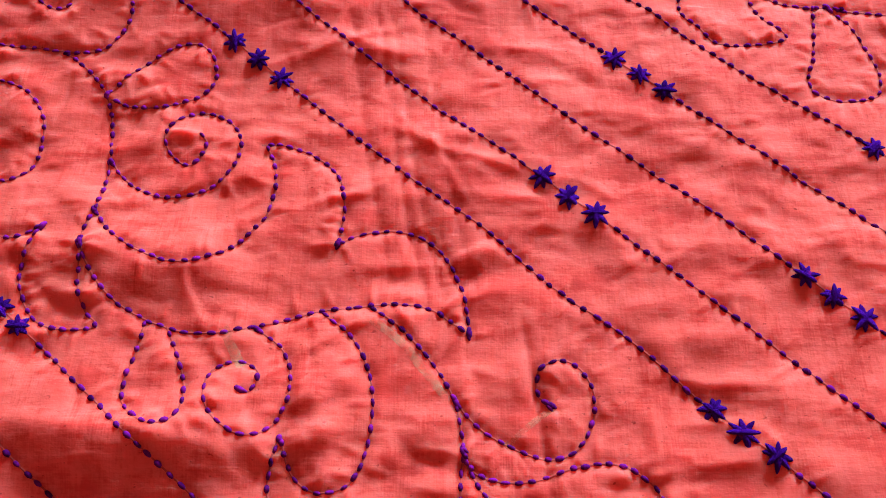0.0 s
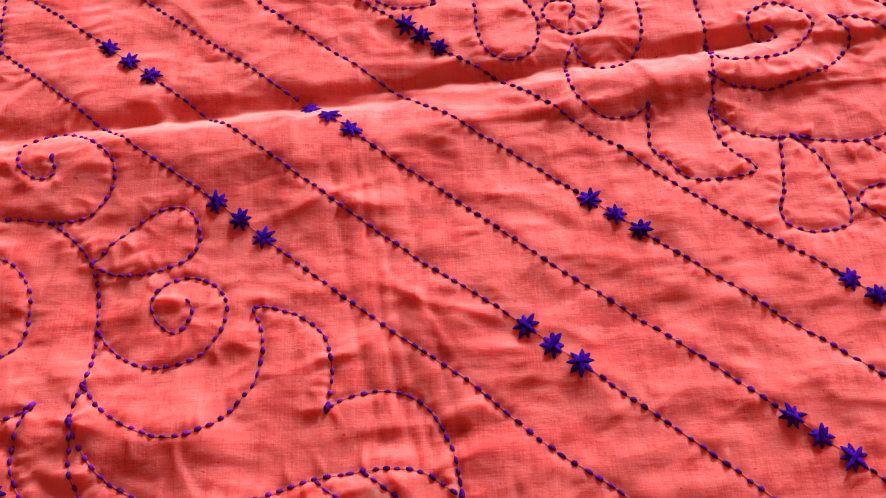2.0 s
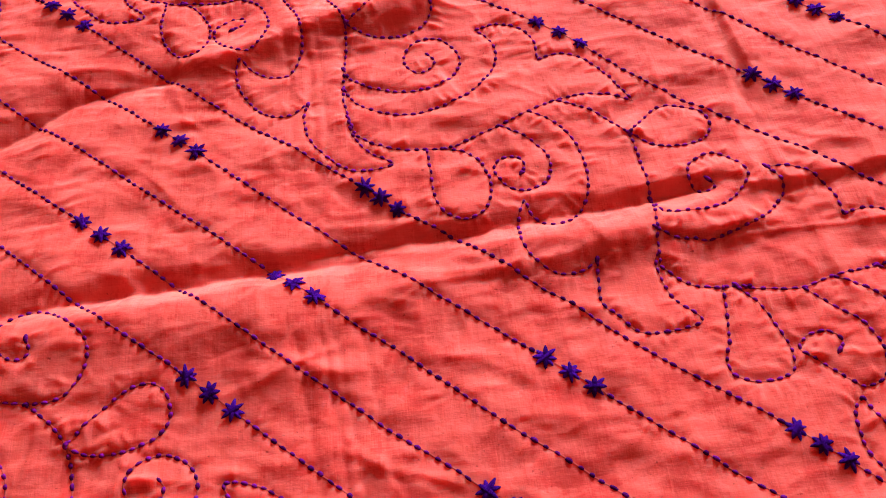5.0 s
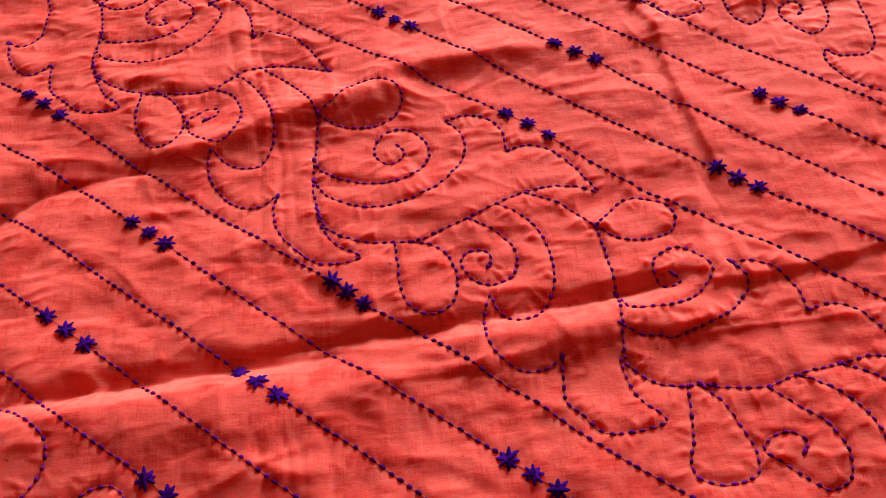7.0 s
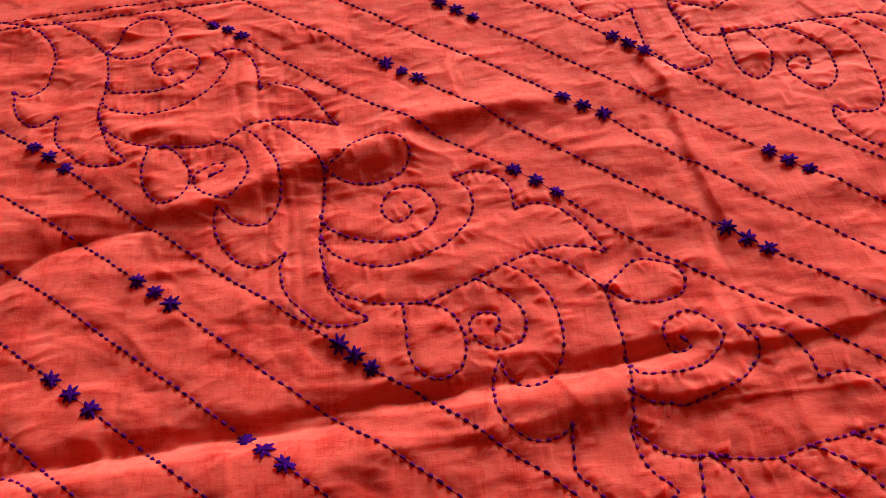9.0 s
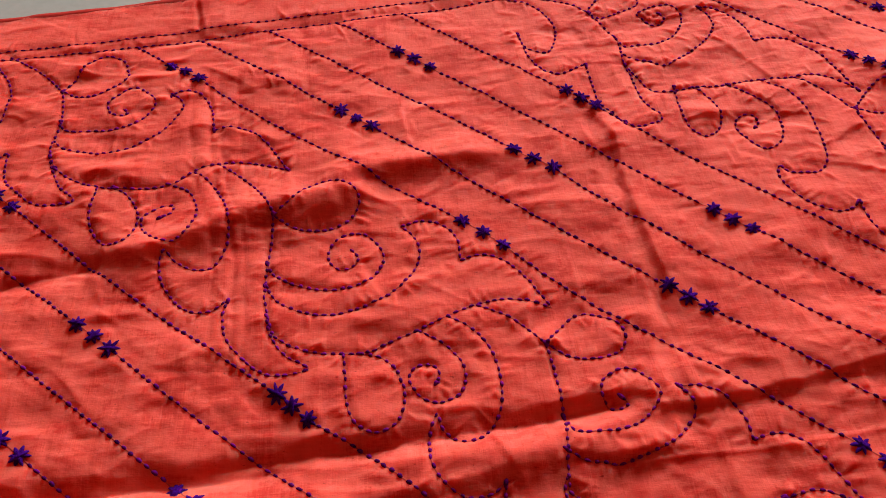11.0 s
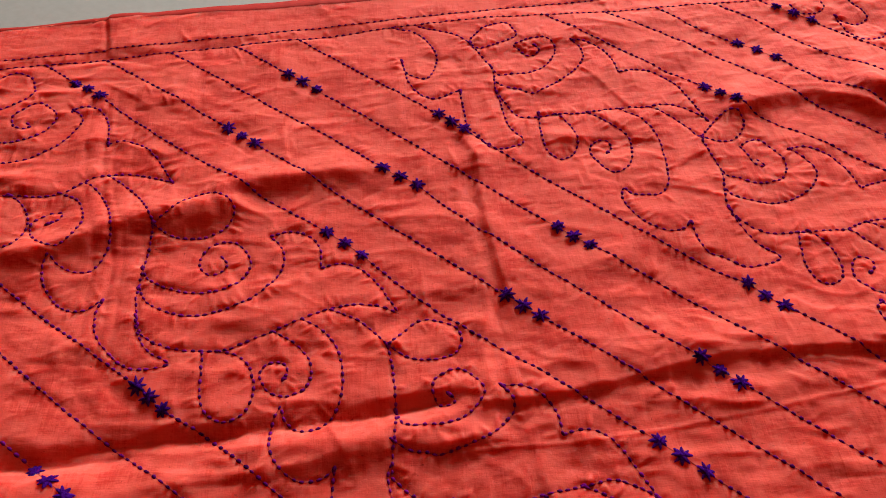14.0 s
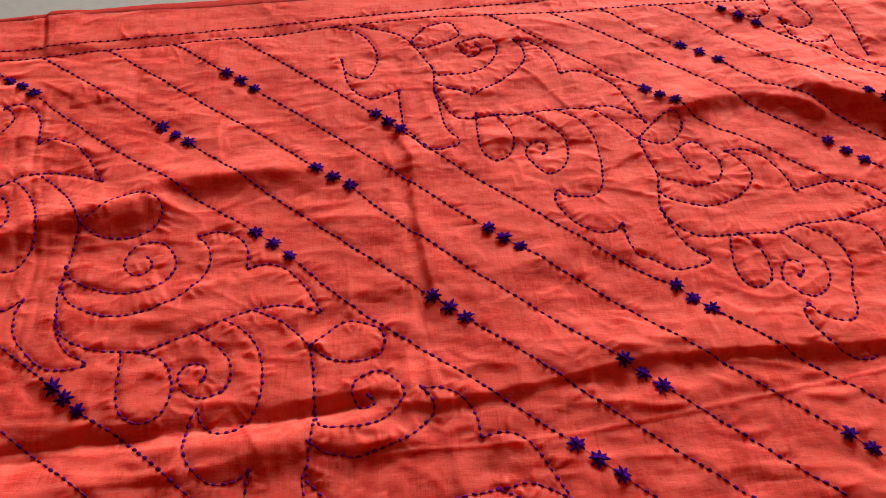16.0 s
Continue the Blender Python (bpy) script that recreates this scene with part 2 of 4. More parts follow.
MOTIF["hook"] = [(79.7, -124.8), (75.3, -135.1), (75.1, -150.0), (81.3, -160.8), (90.6, -166.9), (101.0, -166.1), (106.8, -161.7)]
# Marks of the drawing, and where the embroiderer set them for each scroll.
MARKS = dict(dropS=(36.5, -89.4), dropE=(44.9, -89.7), budB=(24.1, -49.9), curlS=(73.9, -79.2), cupM=(3.3, -55.9), s=(-24.8, 41.6), leaf0=(0.0, 0.0), leafE=(47.5, 5.3), leafT=(35.1, 19.6), leafB=(26.4, -11.0), budc=(41.5, -25.0), budR=(59.3, -31.1), budL=(29.7, -31.3), budT=(40.7, -15.0), budend=(-2.7, -30.4), cupS=(-3.1, -44.4), cupB=(31.9, -66.2), pet=(69.4, -12.4), petT=(94.7, -15.0), p2=(99.9, -37.4), p2m=(131.8, -49.2), tip=(143.8, -71.2), boughB=(30.3, -88.5), fanS=(89.2, -72.7), linkS=(104.8, -66.6), nleaf=(136.5, -92.8), tail=(19.5, -95.4), cresL=(-23.8, -63.4), cresE=(-21.8, -52.9), dropL=(37.0, -103.7), dropB=(52.4, -132.2), dropR=(65.2, -114.8), curlR=(95.2, -108.0), curlB=(81.0, -119.7), curlL=(67.7, -105.8), curlE=(80.5, -109.4), fanR=(111.8, -115.3), fanB=(88.6, -139.6), fanE=(79.7, -124.8), hookB=(81.3, -160.8), hookE=(106.8, -161.7), cupR=(76.7, -38.5), boughS=(1.8, -76.4))
PLACED = []
PLACED.append(dict(dropS=(-241.1, 177.3), dropE=(-229.9, 177.5), budB=(-253.1, 225.4), curlS=(-201.3, 176.5), s=(-313.5, 293.6), leaf0=(-275.6, 260.6), leafE=(-239.1, 280.5), leafT=(-252.2, 289.9), leafB=(-253.7, 254.9), budc=(-236.8, 239.3), budR=(-216.8, 244.9), budL=(-246.3, 246.5), budT=(-232.2, 260.9), budend=(-272.1, 233.6), cupS=(-273.0, 217.6), cupB=(-244.2, 205.3), cupR=(-202.6, 233.6), pet=(-206.8, 250.4), petT=(-188.7, 249.3), p2=(-180.0, 218.8), p2m=(-149.8, 207.8), tip=(-135.6, 183.4), boughS=(-268.9, 195.1), boughB=(-234.6, 176.3), fanS=(-189.0, 186.5), linkS=(-176.2, 191.6), nleaf=(-142.5, 149.3), tail=(-253.6, 168.9), cresL=(-297.3, 196.8), cresE=(-297.8, 209.3), dropL=(-243.4, 158.0), dropB=(-233.3, 137.3), dropR=(-217.3, 150.5), curlR=(-183.8, 147.9), curlB=(-199.7, 132.7), curlL=(-215.6, 146.9), curlE=(-197.6, 156.8), fanR=(-166.7, 146.6), fanB=(-184.0, 117.5), fanE=(-198.6, 129.5), hookB=(-191.5, 97.3), hookE=(-165.9, 95.2)))
PLACED.append({k: (x + -142.7, y + 148.8) for k, (x, y) in MARKS.items()})
PLACED.append(dict(dropS=(13.7, -31.0), dropE=(23.4, -32.6), budB=(14.1, 7.0), cupM=(1.8, -5.8), s=(-37.8, 82.2), leaf0=(-6.1, 56.0), leafE=(34.6, 58.9), leafT=(23.0, 70.6), leafB=(16.3, 45.7), budc=(24.3, 23.2), budR=(43.6, 23.0), budL=(16.1, 29.7), budT=(31.5, 39.7), budend=(-3.5, 18.0), cupS=(-5.9, -0.7), cupB=(15.5, -9.5), cupR=(53.9, 7.7), pet=(52.5, 25.8), petT=(74.4, 18.0), p2=(80.7, -3.3), tail=(3.2, -48.1), cresL=(-36.7, -25.9), cresE=(-35.8, -12.9), boughS=(-7.9, -18.1), boughB=(33.1, -34.1), p2m=(108.0, -11.3), tip=(121.8, -39.7), curlS=(51.1, -37.6), dropL=(13.5, -55.3), dropB=(24.3, -77.9), dropR=(37.5, -64.2), curlR=(75.2, -69.1), curlB=(61.4, -84.8), curlL=(40.8, -66.1), curlE=(57.0, -67.3), fanS=(65.5, -33.4), linkS=(87.3, -30.6)))
PLACED.append(dict(dropS=(104.6, 229.1), dropE=(118.2, 229.2), budB=(93.3, 271.3), curlS=(137.3, 228.2), s=(8.5, 328.5), leaf0=(64.7, 306.3), leafE=(97.1, 321.0), leafT=(91.4, 327.4), leafB=(75.4, 300.1), budc=(111.7, 300.4), budR=(126.2, 295.9), budL=(99.6, 299.0), budT=(111.3, 308.8), budend=(77.2, 280.2), cupS=(78.5, 262.0), cupB=(103.0, 249.4), cupR=(141.4, 278.4), pet=(140.2, 304.7), petT=(159.8, 295.3), p2=(167.1, 266.7), p2m=(203.7, 254.8), tip=(217.6, 216.3), boughS=(80.5, 247.3), boughB=(118.2, 229.2), fanS=(159.4, 231.5), linkS=(180.7, 230.9), nleaf=(208.4, 197.6), tail=(89.4, 202.9), cresL=(53.9, 230.4), cresE=(52.6, 255.7), dropL=(102.7, 210.9), dropB=(112.9, 187.5), dropR=(125.2, 198.1), curlR=(159.8, 190.3), curlB=(142.0, 173.8), curlL=(133.3, 194.1), curlE=(144.2, 192.2), fanR=(179.1, 174.6), fanB=(158.5, 153.6), fanE=(149.5, 157.1), hookB=(154.2, 130.9), hookE=(181.5, 127.6)))
PLACED.append(dict(dropS=(247.6, 117.6), dropE=(256.8, 117.3), budB=(232.7, 158.4), curlS=(278.7, 117.7), s=(180.7, 230.9), leaf0=(208.4, 197.6), leafE=(239.8, 209.0), leafT=(233.1, 218.8), leafB=(221.1, 193.7), budc=(239.2, 177.4), budR=(258.7, 175.3), budL=(234.2, 189.6), budT=(246.5, 197.9), budend=(213.8, 171.9), cupS=(212.4, 155.0), cupB=(239.2, 141.3), cupR=(275.8, 163.5), pet=(265.3, 186.4), petT=(289.0, 181.1), p2=(300.7, 150.6), tip=(361.5, 135.9), boughS=(212.7, 130.6), boughB=(249.9, 117.4), fanS=(291.5, 123.0), linkS=(321.6, 125.8), nleaf=(340.5, 87.2), tail=(230.5, 99.8), cresL=(183.6, 113.6), cresE=(181.6, 128.0), dropL=(242.5, 95.2), dropB=(249.3, 76.3), dropR=(261.9, 85.3), curlR=(298.7, 85.6), curlB=(280.6, 69.7), curlL=(270.8, 89.9), curlE=(280.0, 85.5), fanR=(308.0, 74.5), fanB=(288.8, 53.1), fanE=(276.9, 63.2), hookB=(280.7, 38.9), hookE=(305.5, 29.8)))


def warp(points, keys, places):
    """Carries points as the marks are carried (thin plate)."""
    k, w = np.array(keys, float), np.array(places, float)

    def kernel(a, b):
        r2 = ((a[:, None] - b[None]) ** 2).sum(-1) + 1e-9
        return 0.5 * r2 * np.log(r2)

    n = len(k)
    m = np.zeros((n + 3, n + 3))
    m[:n, :n] = kernel(k, k) + 20.0 * np.eye(n)
    m[:n, n:] = np.c_[np.ones(n), k]
    m[n:, :n] = m[:n, n:].T
    sol = np.linalg.solve(m, np.vstack([w, np.zeros((3, 2))]))
    p = np.array(points, float)
    return kernel(p, k) @ sol[:n] + np.c_[np.ones(len(p)), p] @ sol[n:]


SCROLLS = []  # (name, curve)
for places in PLACED:
    names = list(places)
    for name, pts in MOTIF.items():
        if (PLACED.index(places), name) in ((0, "curl"), (0, "drop"), (3, "drop"), (4, "leaf"), (4, "drop")):
            continue
        SCROLLS.append((name, spline(warp(pts, [MARKS[n] for n in names], [places[n] for n in names]))))


def draw(name, *pts):
    SCROLLS.append((name, spline(pts)))


# Loose ends of the scrolls that run out of the borders.
draw("bud", (-130.7, -195.7), (-126.6, -200.8), (-119.2, -206.8), (-108.1, -212.3), (-98.9, -214.2), (-90.4, -210.6), (-84.9, -200.3), (-84.7, -190.8), (-89.5, -183.0), (-96.3, -181.1), (-102.8, -184.9), (-103.4, -192.5), (-98.9, -196.4))
draw("stem", (-130.7, -195.7), (-129.4, -204.2), (-128.6, -211.7), (-129.7, -225.9), (-128.0, -250.0))
draw("bough", (-128.6, -211.7), (-125.0, -218.4), (-115.9, -221.5), (-104.8, -220.9), (-93.6, -217.3), (-82.5, -215.6), (-74.4, -217.5), (-66.0, -224.3), (-62.0, -236.0))
draw("cup", (-128.6, -213.5), (-125.1, -220.6), (-121.2, -226.3), (-110.0, -236.0))
draw("hook", (-188.7, -206.0), (-191.2, -215.1), (-191.8, -225.6), (-184.0, -240.0))
draw("fan", (-322.0, -63.0), (-309.4, -67.1), (-297.5, -72.6), (-289.2, -83.6), (-288.2, -95.3), (-290.0, -105.3), (-295.5, -109.8), (-301.9, -110.5), (-312.0, -106.0))
draw("hook", (-280.1, -130.8), (-286.8, -134.7), (-295.1, -134.6), (-306.0, -128.0))
draw("bough", (-330.0, -47.0), (-313.6, -50.3), (-299.5, -52.3), (-285.4, -54.2))
draw("curl", (-286.4, -54.7), (-270.0, -53.0), (-260.7, -39.0), (-264.5, -24.5), (-285.4, -10.6), (-299.6, -13.6), (-301.6, -26.4), (-292.9, -34.9), (-285.3, -33.1), (-286.9, -25.9))
draw("fan", (-350.0, 297.0), (-336.0, 292.3), (-318.4, 282.4), (-307.3, 262.5), (-308.3, 237.5), (-318.2, 227.8), (-326.9, 231.6))
draw("hook", (-326.9, 231.6), (-322.1, 213.0), (-310.3, 202.4), (-297.8, 209.3))
draw("fan", (8.4, 328.0), (29.0, 318.0), (39.6, 293.6), (31.6, 270.6), (18.0, 275.5), (14.2, 290.3))
draw("hook", (14.2, 290.3), (18.9, 264.1), (32.9, 248.8), (52.6, 255.7))
draw("fan", (362.0, 372.0), (367.1, 343.6), (373.7, 331.0), (374.2, 321.2), (364.1, 315.0), (354.1, 316.7), (349.1, 323.6))
draw("hook", (349.1, 323.6), (350.7, 307.6), (360.5, 294.1), (374.2, 296.1), (382.6, 303.3))
draw("crescent", (382.6, 303.3), (382.8, 287.6), (391.3, 279.2), (403.6, 269.0), (409.7, 265.0))
draw("stem", (398.3, 344.8), (402.9, 321.8), (403.2, 298.4), (404.4, 283.4))
draw("curl", (344.1, 346.8), (344.2, 334.7), (334.7, 328.0), (322.2, 328.2), (317.8, 336.5))
draw("leaf", (-266.2, -73.6), (-255.5, -63.1), (-244.5, -53.9), (-233.4, -50.9), (-226.2, -56.4), (-224.4, -65.3), (-228.1, -73.0), (-239.3, -78.5), (-253.4, -79.5), (-265.0, -75.8))
draw("bud", (-228.0, -91.5), (-224.8, -95.8), (-227.8, -103.3), (-233.0, -104.5), (-239.9, -97.2), (-240.3, -89.9), (-234.6, -83.5), (-225.1, -82.1), (-215.6, -87.2), (-211.7, -96.3), (-214.5, -106.7), (-222.2, -114.9), (-233.5, -118.0), (-243.8, -117.4), (-253.9, -110.8), (-260.5, -102.9))
draw("cup", (-262.6, -124.3), (-254.3, -134.1), (-240.1, -142.8), (-227.5, -145.7), (-214.6, -141.5), (-205.7, -133.6), (-199.3, -124.3), (-197.6, -111.2), (-199.0, -103.6), (-202.1, -96.0))
draw("petal", (-202.1, -96.0), (-194.1, -96.5), (-183.1, -101.0), (-174.1, -109.6), (-171.3, -122.9), (-173.1, -137.2))
draw("petal", (-173.1, -137.2), (-164.6, -133.5), (-154.5, -131.7), (-144.2, -133.3), (-134.9, -141.1), (-128.8, -153.5), (-126.4, -164.7), (-126.1, -171.2))
draw("bough", (-265.1, -137.3), (-259.9, -148.6), (-250.6, -159.0), (-238.7, -166.1), (-225.9, -170.6), (-212.1, -171.0), (-200.7, -168.9), (-189.4, -165.7), (-177.8, -162.3), (-165.8, -161.2), (-153.9, -160.2), (-139.9, -162.1), (-127.7, -170.9))
draw("link", (-160.8, -161.2), (-151.7, -167.5), (-142.8, -176.8), (-136.0, -186.0), (-130.7, -195.7))
draw("stem", (-285.4, -54.2), (-275.0, -62.8), (-267.8, -71.3), (-264.5, -78.9), (-262.7, -88.1), (-261.2, -101.6), (-262.0, -120.9), (-265.1, -131.2), (-265.1, -137.3))
draw("crescent", (-264.9, -137.9), (-263.8, -152.4), (-260.3, -162.7), (-255.1, -168.4), (-265.0, -169.7), (-274.8, -167.8), (-282.1, -160.4), (-285.1, -150.2), (-284.2, -139.6), (-280.1, -130.8))
draw("drop", (-238.3, -166.3), (-240.4, -178.9), (-242.9, -190.7), (-240.0, -197.7), (-231.8, -202.7), (-224.8, -201.7), (-221.7, -194.9), (-224.2, -182.8), (-228.8, -172.8), (-230.8, -168.5))
draw("curl", (-199.6, -169.5), (-190.3, -177.0), (-186.7, -187.0), (-187.8, -196.8), (-193.4, -204.9), (-202.1, -206.3), (-211.4, -199.9), (-215.2, -191.1), (-212.8, -184.0), (-204.2, -181.3), (-197.5, -185.5), (-199.3, -191.6), (-202.9, -191.4))
draw("fan", (-177.8, -163.0), (-167.4, -171.6), (-161.1, -182.8), (-158.7, -194.7), (-160.1, -209.7), (-165.2, -221.4), (-175.9, -224.6), (-184.8, -218.5), (-188.7, -206.0))
draw("link", (-313.5, 293.6), (-291.5, 277.3), (-275.6, 260.6))
draw("link", (28.0, 328.0), (53.8, 316.8), (64.7, 306.3))
draw("curl", (-204.1, 177.6), (-190.4, 170.4), (-184.5, 152.9), (-190.9, 137.2), (-200.5, 133.8), (-211.4, 141.8), (-214.6, 152.7), (-206.8, 160.2), (-198.7, 162.3), (-198.6, 155.8), (-204.7, 152.5))
draw("drop", (-241.8, 177.7), (-243.7, 162.3), (-241.7, 148.9), (-233.0, 136.9), (-221.1, 137.3), (-216.6, 151.5), (-219.9, 163.5), (-226.2, 172.7), (-233.3, 176.7))
draw("drop", (103.9, 230.4), (102.8, 213.2), (103.3, 199.2), (106.6, 190.9), (112.4, 187.1), (120.2, 190.2), (125.3, 199.1), (125.1, 209.5), (121.9, 219.2), (117.0, 227.6), (112.8, 231.1))
draw("leaf", (209.4, 200.6), (221.8, 214.4), (232.0, 221.6), (239.9, 221.2), (241.5, 211.3), (235.4, 200.9), (226.2, 195.6), (217.2, 196.6), (209.4, 200.6))
draw("drop", (247.2, 118.4), (244.8, 107.6), (243.3, 95.5), (244.1, 85.2), (249.4, 78.4), (257.9, 79.5), (263.4, 86.1), (264.4, 95.9), (261.9, 105.8), (257.2, 113.8), (253.4, 117.6))

# Sewn lines: knots (along, across), then the starts of the triple stars (with a spacing of their own where it differs) and their spacing.
LINES = [
    ([(-199.3, -371.8), (149.9, -371.9)], [60], 12),
    ([(-196.5, -340.7), (150.6, -342.0)], [-44], 12),
    ([(-251.1, -311.3), (150.3, -311.3)], [-125.3, 100], 10.6),
    ([(-330.0, -181.4), (-234.5, -181.4), (-191.7, -181.8), (-138.1, -179.7), (-108.3, -179.6), (-62.2, -179.5), (-36.5, -179.1), (-7.4, -177.7), (30.5, -179.8), (58.5, -177.9), (95.2, -179.6), (200.0, -179.6)], [-355, (-133.0, 12.8), 94.8], 12.05),
    ([(-350.0, -151.6), (-274.2, -151.6), (-231.1, -150.4), (-203.9, -150.3), (-169.5, -150.4), (-101.1, -150.1), (-74.7, -149.1), (-45.0, -149.4), (-21.0, -147.8), (-2.6, -147.7), (22.1, -147.3), (49.0, -147.5), (80.2, -147.4), (106.0, -148.0), (131.4, -147.7), (200.0, -147.7)], [(-230.6, 13.6), -2.4, 222], 12.3),
    ([(-400.0, -122.1), (-312.6, -122.1), (-268.4, -120.4), (-227.7, -120.3), (-188.4, -120.3), (-139.2, -120.2), (-94.4, -119.7), (-71.0, -118.5), (-43.7, -119.5), (-12.2, -120.3), (13.9, -119.0), (39.5, -118.6), (63.8, -118.6), (93.0, -119.1), (220.0, -119.1)], [-360, -136.0, 92.9], 12),
    ([(-420.0, -92.2), (-348.6, -92.2), (-293.1, -89.0), (-238.7, -88.9), (-215.6, -88.8), (-180.0, -90.3), (-144.3, -90.4), (-121.1, -89.9), (-79.8, -87.8), (-13.9, -86.5), (10.0, -86.2), (35.6, -86.4), (68.1, -86.3), (105.1, -85.0), (220.0, -85.0)], [(-237.5, 11.8), -13.3, 210], 12),
    ([(-440.0, -61.2), (-387.2, -61.2), (-354.0, -59.2), (-327.0, -59.6), (-247.4, -61.6), (-188.5, -60.9), (-132.8, -59.5), (-111.4, -60.9), (-85.8, -57.8), (-69.8, -57.7), (-38.7, -58.6), (-15.9, -57.9), (12.7, -59.5), (38.6, -59.2), (63.5, -58.0), (91.3, -57.2), (220.0, -57.2)], [(-352.6, 13.0), (-131.1, 10.3), 86.1], 11),
    ([(-420.0, 74.0), (-374.0, 74.1), (-341.0, 74.2), (-319.0, 75.9), (-268.7, 73.6), (-172.8, 76.1), (-121.6, 79.1), (-92.3, 78.3), (-44.0, 73.5), (28.3, 74.1), (94.0, 75.3), (249.7, 74.6)], [(-340.8, 11.2), (-119.2, 13.8), 104.4], 13.2),
    ([(-400.0, 103.0), (-346.0, 103.4), (-231.7, 106.6), (-153.5, 106.3), (-26.4, 104.9), (16.2, 104.1), (249.1, 102.5)], [-228.2, (-6.6, 11.4), 218], 11.8),
    ([(-380.0, 136.0), (-315.0, 136.3), (-182.2, 140.7), (-123.7, 139.5), (-99.4, 141.6), (-46.2, 135.5), (65.2, 131.6), (100.9, 131.6), (258.6, 131.6)], [(-123.8, 12.8), (101.1, 11.8)], 12.4),
    ([(-340.0, 168.0), (-286.0, 169.7), (-233.9, 170.4), (-208.9, 171.1), (-75.2, 167.0), (-8.6, 164.3), (50.2, 164.1), (133.6, 163.5), (279.0, 165.4)], [(-232.9, 12.6), (-9.1, 11.6), 215], 12.9),
    ([(-300.0, 202.0), (-254.7, 203.4), (-123.3, 200.1), (-43.0, 194.8), (73.1, 191.2), (102.0, 195.2), (138.4, 191.9), (300.0, 197.0)], [(-124.0, 10.9), 101.8], 11.7),
    ([(-160.0, 335.8), (-56.5, 335.8), (-26.1, 334.0), (9.6, 334.3), (62.1, 330.5), (103.7, 334.7), (320.0, 334.7)], [9.0, 235], 11.6),
    ([(-120.0, 368.0), (-74.4, 368.0), (-43.0, 371.5), (20.5, 370.8), (83.1, 365.9), (131.2, 367.8), (157.6, 365.7), (320.0, 365.7)], [131.1], 13),
    ([(-120.0, 395.6), (-61.8, 395.6), (-17.3, 392.0), (8.4, 395.8), (37.3, 396.3), (73.2, 389.5), (105.3, 394.3), (320.0, 394.3)], [7.5, 232], 14.6),
    ([(-90.0, 428.0), (-31.8, 428.0), (15.8, 428.5), (61.4, 423.0), (102.7, 423.6), (136.7, 423.1), (320.0, 423.1)], [136.7], 13),
    ([(-60.0, 453.8), (15.2, 453.8), (42.0, 457.5), (73.0, 454.4), (112.1, 453.6), (320.0, 453.6)], [13.7, 240], 14),
]


def hem_low(x):
    return np.interp(x, [-500, -222, -192, -151, -108, -61, 8, 84, 160, 260, 700], [272, 300, 303.1, 308.4, 313.8, 318.6, 328, 334, 337, 343, 366])


def hem_high(x):
    return np.interp(x, [-500, -224, -148, -61, 13, 80, 141, 185, 700], [278, 308.5, 318.3, 329.2, 337.5, 344, 350, 355, 395])


def edge(x):
    return np.interp(x, [-700, -286, -257, -234, -206, -199, -190, -140, -98, -56, 100, 700], [291, 336.5, 339.8, 342.4, 345.6, 347.2, 348.4, 352.8, 355.6, 358.6, 370, 412])


def side_seam(y):
    """The stitched seam down the near side, where the sewn lines begin."""
    return np.interp(y, [-430, -120, 8, 37, 80, 123, 165, 211, 260, 420], [-305, -316, -322, -323.8, -328.2, -330.4, -334.4, -340.8, -348, -372])


# ---- the cloth's relief (metres out of millimetre plans) ----
def lattice(x, y, seed):
    """Smooth noise of period one, -1 to 1."""
    r = np.random.default_rng(seed).uniform(-1, 1, (64, 64))
    i, j = np.floor(x).astype(int), np.floor(y).astype(int)
    fx, fy = x - i, y - j
    fx, fy = fx * fx * fx * (fx * (6 * fx - 15) + 10), fy * fy * fy * (fy * (6 * fy - 15) + 10)
    a, b = r[i % 64, j % 64], r[(i + 1) % 64, j % 64]
    c, d = r[i % 64, (j + 1) % 64], r[(i + 1) % 64, (j + 1) % 64]
    return (a * (1 - fx) + b * fx) * (1 - fy) + (c * (1 - fx) + d * fx) * fy


def smooth(a, b, x):
    t = np.clip((x - a) / (b - a), 0, 1)
    return t * t * (3 - 2 * t)


def away(x, y, knots, upright=False, wobble=1.2):
    """Signed distance from a curve that runs across (or, upright, along) the cloth, and the place along it."""
    c = spline(knots, step=3.0)
    if upright:
        x, y, c = y, x, c[:, ::-1]
    c = c[np.argsort(c[:, 0])]
    d = y - np.interp(x, c[:, 0], c[:, 1]) + wobble * lattice(x / 13, y / 70, 91) + 0.5 * wobble * lattice(x / 5, y / 40, 92)
    return d, x, c[0, 0], c[-1, 0]


def fade(x, lo, hi, ends):
    return smooth(lo - 2, lo + ends[0], x) * (1 - smooth(hi - ends[1], hi + 2, x))


def ridge(x, y, knots, high, far, near, ends=(30, 30), upright=False, wobble=1.2):
    """A ridge along a curve; far and near are its widths on the two sides."""
    d, along, lo, hi = away(x, y, knots, upright, wobble)
    w = np.where(d > 0, far, near)
    return high * fade(along, lo, hi, ends) * np.exp(-np.abs(d / w) ** 1.7) * (0.95 + 0.16 * lattice(along / 40, d / 200, 17))


